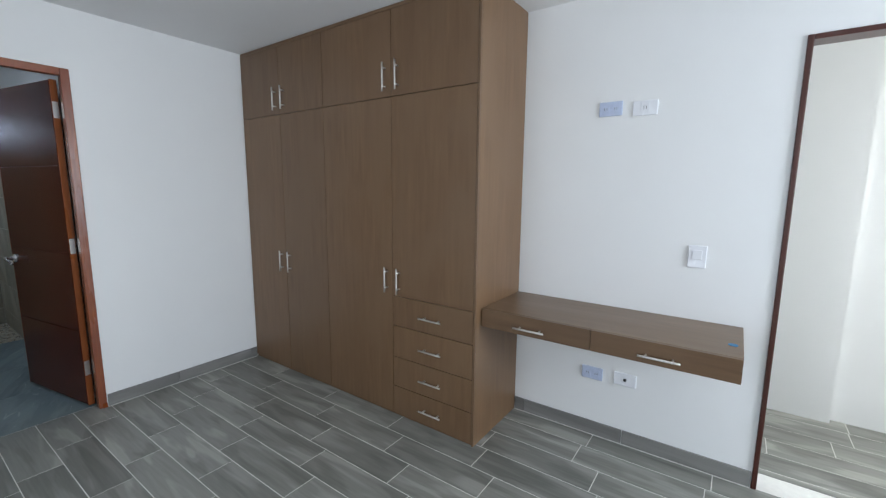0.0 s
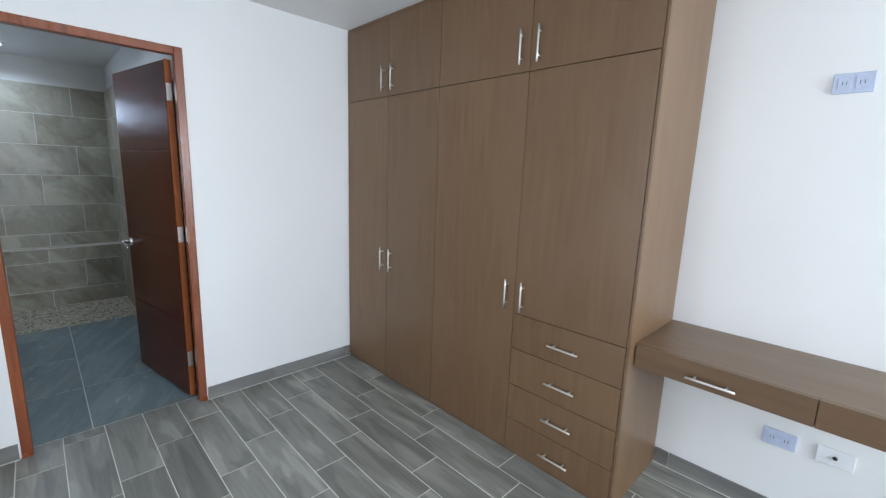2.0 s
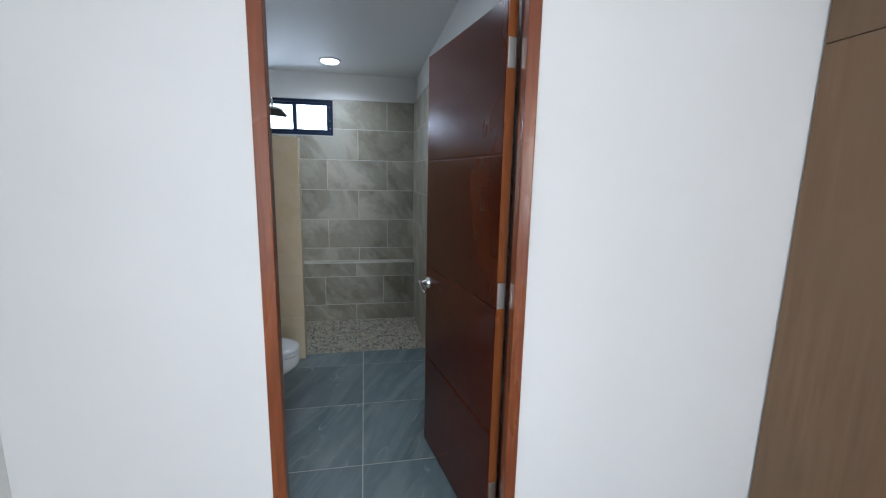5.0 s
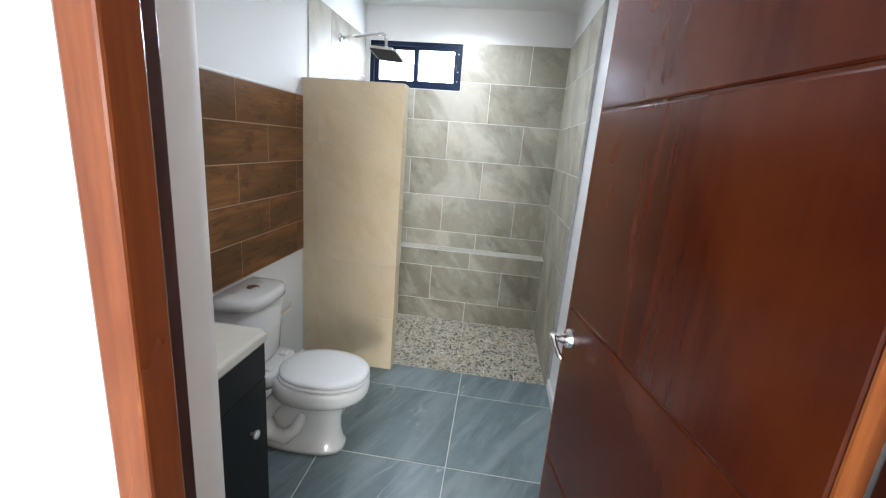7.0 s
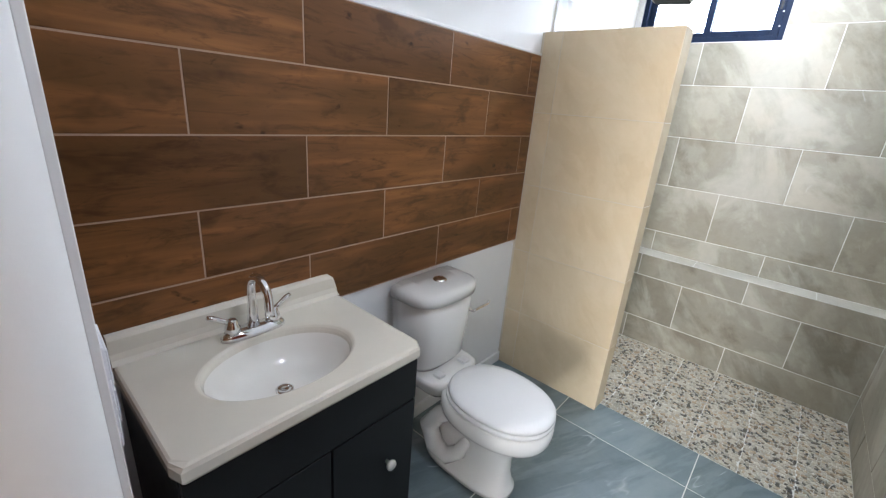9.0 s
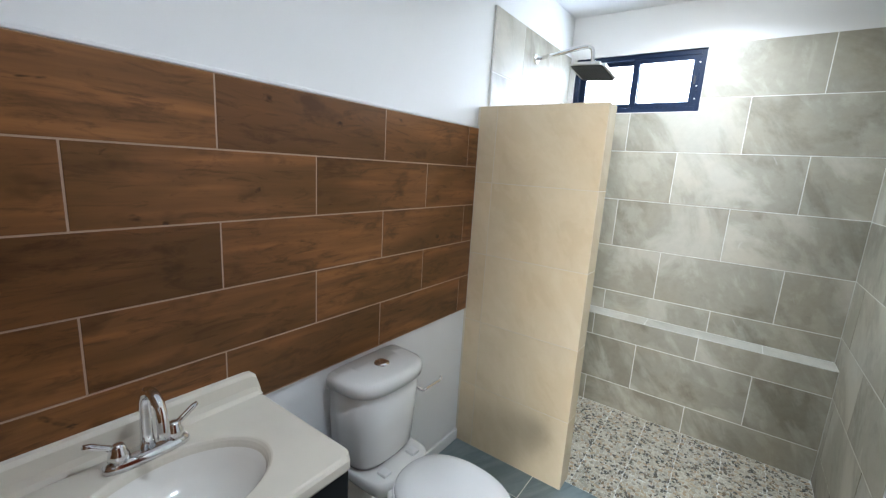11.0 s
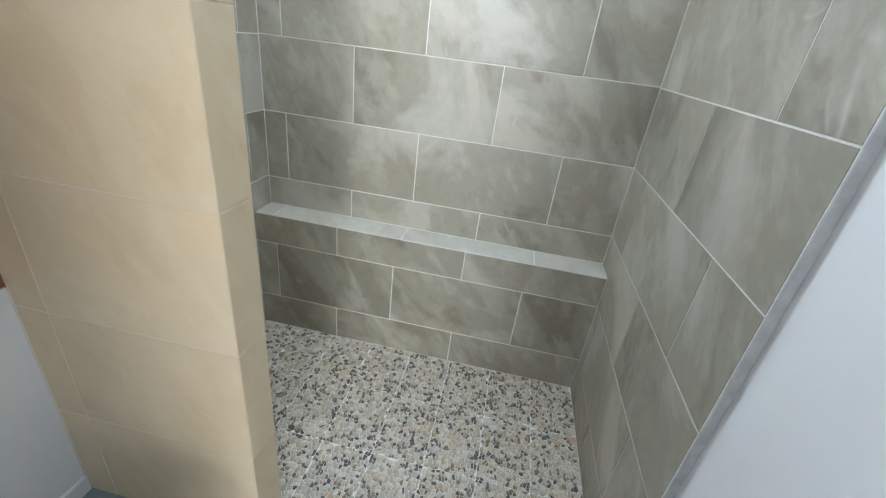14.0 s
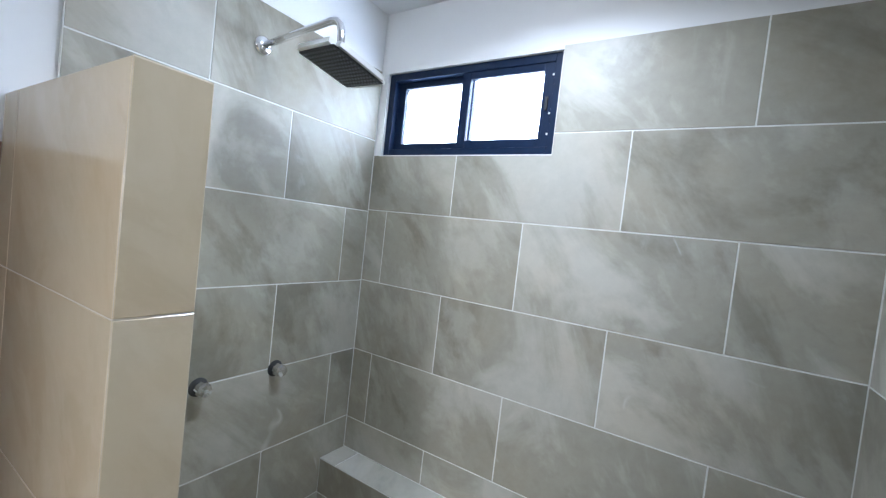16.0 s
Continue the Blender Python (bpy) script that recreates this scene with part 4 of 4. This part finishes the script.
for i in range(12):
    for j in range(12):
        x, y = -0.077 + i * 0.014, -0.077 + j * 0.014
        add_block(bm, x - 0.0025, y - 0.0025, -0.0135, x + 0.0025, y + 0.0025, -0.0102)
part("nozzles", bm, NOZZLE, head)


def shower_valve(y):
    e = thing("shower_valve", "small faceted chrome shower tap on the tiles", "tap", (X_L, y, 1.023), "shower taps")
    bm = bmesh.new()
    turned(bm, [(0.029, 0.0005), (0.029, 0.0016), (0.027, 0.002), (0.010, 0.002), (0.010, 0.007)], "x")
    part("opening", bm, SLOT, e, "dark open hole round the stem", smooth=True)
    bm = bmesh.new()
    turned(bm, [(0.017, 0.0065), (0.0215, 0.013), (0.0225, 0.038), (0.019, 0.046), (0.007, 0.048)], "x", n=8)
    part("knob", bm, CHROME, e)


shower_valve(5.727)
shower_valve(5.992)
drain = thing("floor_drain", "floor drain under a round blue plastic cover", "drain", (-0.388, 5.745, -0.026))
bm = bmesh.new()
turned(bm, [(0.060, 0.0), (0.060, 0.0045), (0.055, 0.006), (0.052, 0.0045)], "z", n=36)
part("rim", bm, PLATE, drain, "thin white rim")
bm = bmesh.new()
turned(bm, [(0.0515, 0.0), (0.0515, 0.0066), (0.012, 0.0075)], "z", n=36)
part("cover", bm, BLUE_DOT, drain, "blue plastic cover")

# ---- skirting ----
sk = structure(new("baseboard"), "grey tile skirting along the bedroom walls")
lay(sk, "skirting_tile", [(u0, u1, 0.002, 0.085) for u0, u1 in ((1.04, 1.47), (1.47, 2.035), (2.035, 2.084))], on_back(Y_DOOR - 0.011), BASE_TILE, 0.004, 0.011)
lay(sk, "skirting_tile", [(u0, u1, 0.002, 0.085) for u0, u1 in ((-0.53, -0.10), (-0.10, 0.186))], on_back(Y_DOOR - 0.011), BASE_TILE, 0.004, 0.011)
lay(sk, "skirting_tile", [(u0, u1, 0.002, 0.085) for u0, u1 in ((-0.211, 0.39), (0.39, 0.99), (0.99, 1.058))], on_right(X_EAST - 0.011), BASE_TILE, 0.004, 0.011)
lay(sk, "skirting_tile", [(-2.75 + 0.6 * i, -2.15 + 0.6 * i, 0.002, 0.085) for i in range(9)], on_left(X_WEST + 0.011), BASE_TILE, 0.004, 0.011)
for r in ((1.04, Y_DOOR - 0.0155, 0.0003, 2.083, Y_DOOR - 0.0113, 0.004), (-0.53, Y_DOOR - 0.0155, 0.0003, 0.186, Y_DOOR - 0.0113, 0.004),
          (X_EAST - 0.0155, -0.211, 0.0003, X_EAST - 0.0113, 1.058, 0.004)):
    boxes("grout_bead", [r], GROUT, sk, 0.001, "pale grout bead along the floor")
structure(boxes("baseboard_bath", [(X_L - 0.0095, 4.14, 0.0, X_L + 0.004, PART_F - 0.001, 0.062)], WHITE, bevel=0.004), "white skirting below the bathroom wall")
structure(boxes("baseboard_bath", [(X_R + 0.006, Y_BATH + 0.002, 0.0, X_R + 0.0195, 5.339, 0.062)], WHITE, bevel=0.004), "white skirting below the bathroom wall")

structure(boxes("trim", [(X_L - 0.0095, 3.49, 1.6555, X_L + 0.0015, PART_F - 0.001, 1.667)], WHITE, bevel=0.003), "white filler bead along the top of the brown tiles")

# ---- tiles of the walls ----
LEVELS = [2.222, 1.935, 1.632, 1.329, 1.026, 0.723, Z_BENCH]
J_EVEN, J_ODD = [-0.475, 0.130, 0.735], [-0.164, 0.440]
rows = courses(LEVELS[2:], [J_EVEN, J_ODD], X_L, X_R)
rows += [(0.2, 0.735, 1.935, 2.222), (0.735, X_R, 1.935, 2.222), (X_L, -0.164, 1.632, WZ0), (0.440, X_R, 1.632, 1.935)]
lay(wall_back, "tile", rows, on_back(Y_BACK), STONE, 0.0042)
bm = bmesh.new()
q = 0.0021
corner = [(-0.164 + q, 1.632 + q), (0.440 - q, 1.632 + q), (0.440 - q, 1.935 - q), (0.2 + q, 1.935 - q), (0.2 + q, WZ0 - q), (-0.164 + q, WZ0 - q)]
loft(bm, [[(u - 0.138, v - 1.75, -0.006) for u, v in corner], [(u - 0.138, v - 1.75, 0.0) for u, v in corner]])
notched = part("tile", bm, STONE, wall_back)
notched.matrix_basis = on_back(Y_BACK)(0.138, 1.75)
FLOOR_Z = -0.030
lay(bench, "tile", courses([Z_BENCH - 0.002, 0.443, 0.145, FLOOR_Z], [[-0.178, 0.412], [-0.48, 0.095, 0.687], [-0.179, 0.406]], X_L, X_R), on_back(Y_BENCH), STONE, 0.0042)
lay(bench, "ledge_tile", [(a, b, Y_BENCH, Y_BACK) for a, b in ((X_L, -0.49), (-0.49, 0.120), (0.120, 0.710), (0.710, X_R))], on_floor(Z_BENCH), LEDGE, 0.0042)
SIDE = [2.222, 1.928, 1.625, 1.326, 1.026, 0.727, 0.443, 0.140, FLOOR_Z]
lay(wall_left, "tile", courses(SIDE, [[5.682], [5.965], [5.660, 6.256]] + [[5.969], [5.660, 6.257]] + [[5.970], [5.66, 6.257], [5.982]], PART_B - 0.028, Y_BACK), on_left(X_L), STONE, 0.0042)
lay(wall_right, "tile", courses(SIDE, [[5.585, 6.185], [5.875]], 5.348, Y_BACK), on_right(X_R), STONE, 0.0042)
structure(boxes("trim", [(X_R - 0.0005, 5.340, 0.0, X_R + 0.0195, 5.3460, 2.222)], TILE_EDGE, bevel=0.0015), "raw grey edge of the shower tiles")
PZ = [PART_Z, 1.405, 1.055, 0.705, 0.352, 0.0]
lay(partition, "cream_tile", courses(PZ, [[-0.485]], X_L, PART_X), on_back(PART_F), CREAM, 0.0028)
lay(partition, "cream_tile", courses(PZ, [[]], PART_F, PART_B), lambda u, v: Matrix.Translation((PART_X, u, v)) @ Matrix(((0, 0, 1), (1, 0, 0), (0, 1, 0))).to_4x4(), CREAM, 0.0028)
lay(partition, "cream_tile", courses(PZ[:-1] + [FLOOR_Z], [[-0.09]], X_L, PART_X), on_front_of(PART_B), CREAM, 0.0028)
lay(partition, "cap_tile", [(X_L, -0.485, PART_F, PART_B), (-0.485, PART_X, PART_F, PART_B)], on_floor(PART_Z), CREAM, 0.0028)
BZ = [1.655, 1.475, 1.293, 1.114, 0.936, 0.758]
lay(wall_left, "wood_look_tile", courses(BZ, [[4.056, 4.65, 5.200], [3.758, 4.352, 4.902]], Y_BATH + 0.030, PART_F), on_left(X_L), BROWN_TILE, 0.0042)
lay(wall_door, "wood_look_tile", courses(BZ, [[-0.30], [0.0]], X_L + 0.001, 0.137), lambda u, v: SKEW @ on_front_of(3.447)(u, v), BROWN_TILE, 0.003)

# ---- tiles of the floors ----
lay(floor_bath, "floor_tile", courses([5.112, 4.522, 3.922, Y_DOOR + 0.079], [[-0.125, 0.475]], X_L - 0.009, X_R + 0.019), on_floor(0.0), SLATE, 0.004)
lay(floor_bath, "floor_tile", [(X_L - 0.009, -0.125, 5.112, Y_PEBBLE), (-0.125, 0.475, 5.112, Y_PEBBLE), (0.475, X_R + 0.019, 5.112, Y_PEBBLE)], on_floor(0.0), SLATE, 0.004)


def planks(parent, x0, x1, y0, y1, start, offsets):
    out = []
    k0 = math.floor((x0 - start) / 0.1772)
    for k in range(k0, k0 + 60):
        a, b = max(start + k * 0.1772, x0), min(start + (k + 1) * 0.1772, x1)
        if b <= a:
            continue
        y = offsets.get(k, random.uniform(2.2, 2.8)) + 0.6 * 3
        while y > y0 - 0.6:
            p, q = max(y - 0.6, y0), min(y, y1)
            if q - p > 0.03:
                out.append((a, b, p, q))
            y -= 0.6
    lay(parent, "plank", out, on_floor(0.0), PLANK, 0.0042)


planks(floor, X_WEST, X_EAST, Y_SOUTH, Y_DOOR + 0.078, 0.878, {-5: 2.923, -3: 2.628, -2: 2.72, -1: 2.905, 0: 3.05, 1: 2.635, 2: 2.78, 3: 2.31, 4: 2.455, 5: 2.645, 6: 2.785})
planks(floor_hall, X_EAST + T + 0.001, 3.68, -2.7, 0.45, 0.878, {})

# ---- pebbles ----
def clipped(poly, px, py, nx, ny):
    """The part of a convex outline on the side of a line that the normal points away from."""
    out = []
    for (ax, ay), (bx, by) in zip(poly, poly[1:] + poly[:1]):
        da, db = (ax - px) * nx + (ay - py) * ny, (bx - px) * nx + (by - py) * ny
        if da <= 0:
            out.append((ax, ay))
        if da * db < 0:
            k = da / (da - db)
            out.append((ax + (bx - ax) * k, ay + (by - ay) * k))
    return out


pitch, SHX, SHY = 0.0125, 0.2, 0.3
seeds = {}
for j in range(int((Y_BENCH - Y_PEBBLE) / pitch) + 1):
    for i in range(int((X_R - X_L) / pitch) + 1):
        x, y = X_L + (i + random.uniform(0.08, 0.92)) * pitch, Y_PEBBLE + (j + random.uniform(0.08, 0.92)) * pitch
        if random.random() < 0.72 and x < X_R - 0.003 and y < Y_BENCH - 0.003 and not (x < PART_X + 0.004 and y < PART_B + 0.004) and (x + 0.388) ** 2 + (y - 5.745) ** 2 > 0.066 ** 2:
            seeds[i, j] = (x, y)
light = [[], []]
dark = [[], []]
count = 0
for (i, j), (x, y) in seeds.items():
    sx0, sy0 = X_L + math.floor((x - X_L) / SHX) * SHX, Y_PEBBLE + math.floor((y - Y_PEBBLE) / SHY) * SHY
    x0, x1, y0, y1 = max(sx0 + 0.0006, x - 0.02), min(sx0 + SHX - 0.0006, x + 0.02, X_R - 0.001), max(sy0 + 0.0006, y - 0.02), min(sy0 + SHY - 0.0006, y + 0.02, Y_BENCH - 0.001)
    poly = [(x0, y0), (x1, y0), (x1, y1), (x0, y1)]
    for di in range(-3, 4):
        for dj in range(-3, 4):
            o = seeds.get((i + di, j + dj))
            if o and (di or dj) and len(poly) > 2:
                dx, dy = o[0] - x, o[1] - y
                L = math.hypot(dx, dy)
                poly = clipped(poly, (x + o[0]) / 2 - dx / L * 0.0008, (y + o[1]) / 2 - dy / L * 0.0008, dx / L, dy / L)
    if len(poly) < 3:
        continue
    area = abs(sum(a[0] * b[1] - b[0] * a[1] for a, b in zip(poly, poly[1:] + poly[:1]))) / 2
    cx, cy = sum(p[0] for p in poly) / len(poly), sum(p[1] for p in poly) / len(poly)
    top = random.uniform(0.0014, 0.0024)
    vs = []
    for f, z in ((1.0, -0.002), (0.98, top * 0.55), (0.82, top), (0.45, top * 1.12)):
        vs += [((px - cx) * f, (py - cy) * f, z) for px, py in poly]
    n = len(poly)
    fs = [(r * n + k, r * n + (k + 1) % n, (r + 1) * n + (k + 1) % n, (r + 1) * n + k) for r in range(3) for k in range(n)] + [tuple(range(3 * n, 4 * n))]
    is_dark = random.random() < (0.52 if area < 0.00014 else 0.20 if area < 0.00021 else 0.03)
    if count < 290 and 0.25 < x < 0.72 and y < 5.5:
        me = bpy.data.meshes.new("pebble")
        me.from_pydata(vs, [], fs)
        me.materials.append(PEBBLE_DARK if is_dark else PEBBLE)
        ob = new("pebble", me)
        ob.parent = floor_shower
        ob.location = (cx, cy, FLOOR_Z)
        count += 1
        continue
    into = dark if is_dark else light
    o = len(into[0])
    into[0] += [(px + cx, py + cy, pz + FLOOR_Z) for px, py, pz in vs]
    into[1] += [tuple(o + q for q in f) for f in fs]
for (vs, fs), material, label in ((light, PEBBLE, "small cream and grey mosaic stones"), (dark, PEBBLE_DARK, "small black and brown mosaic stones")):
    me = bpy.data.meshes.new("pebbles")
    me.from_pydata(vs, [], fs)
    me.materials.append(material)
    rest = new("pebbles", me)
    tagged(rest, label, kind="stuff")
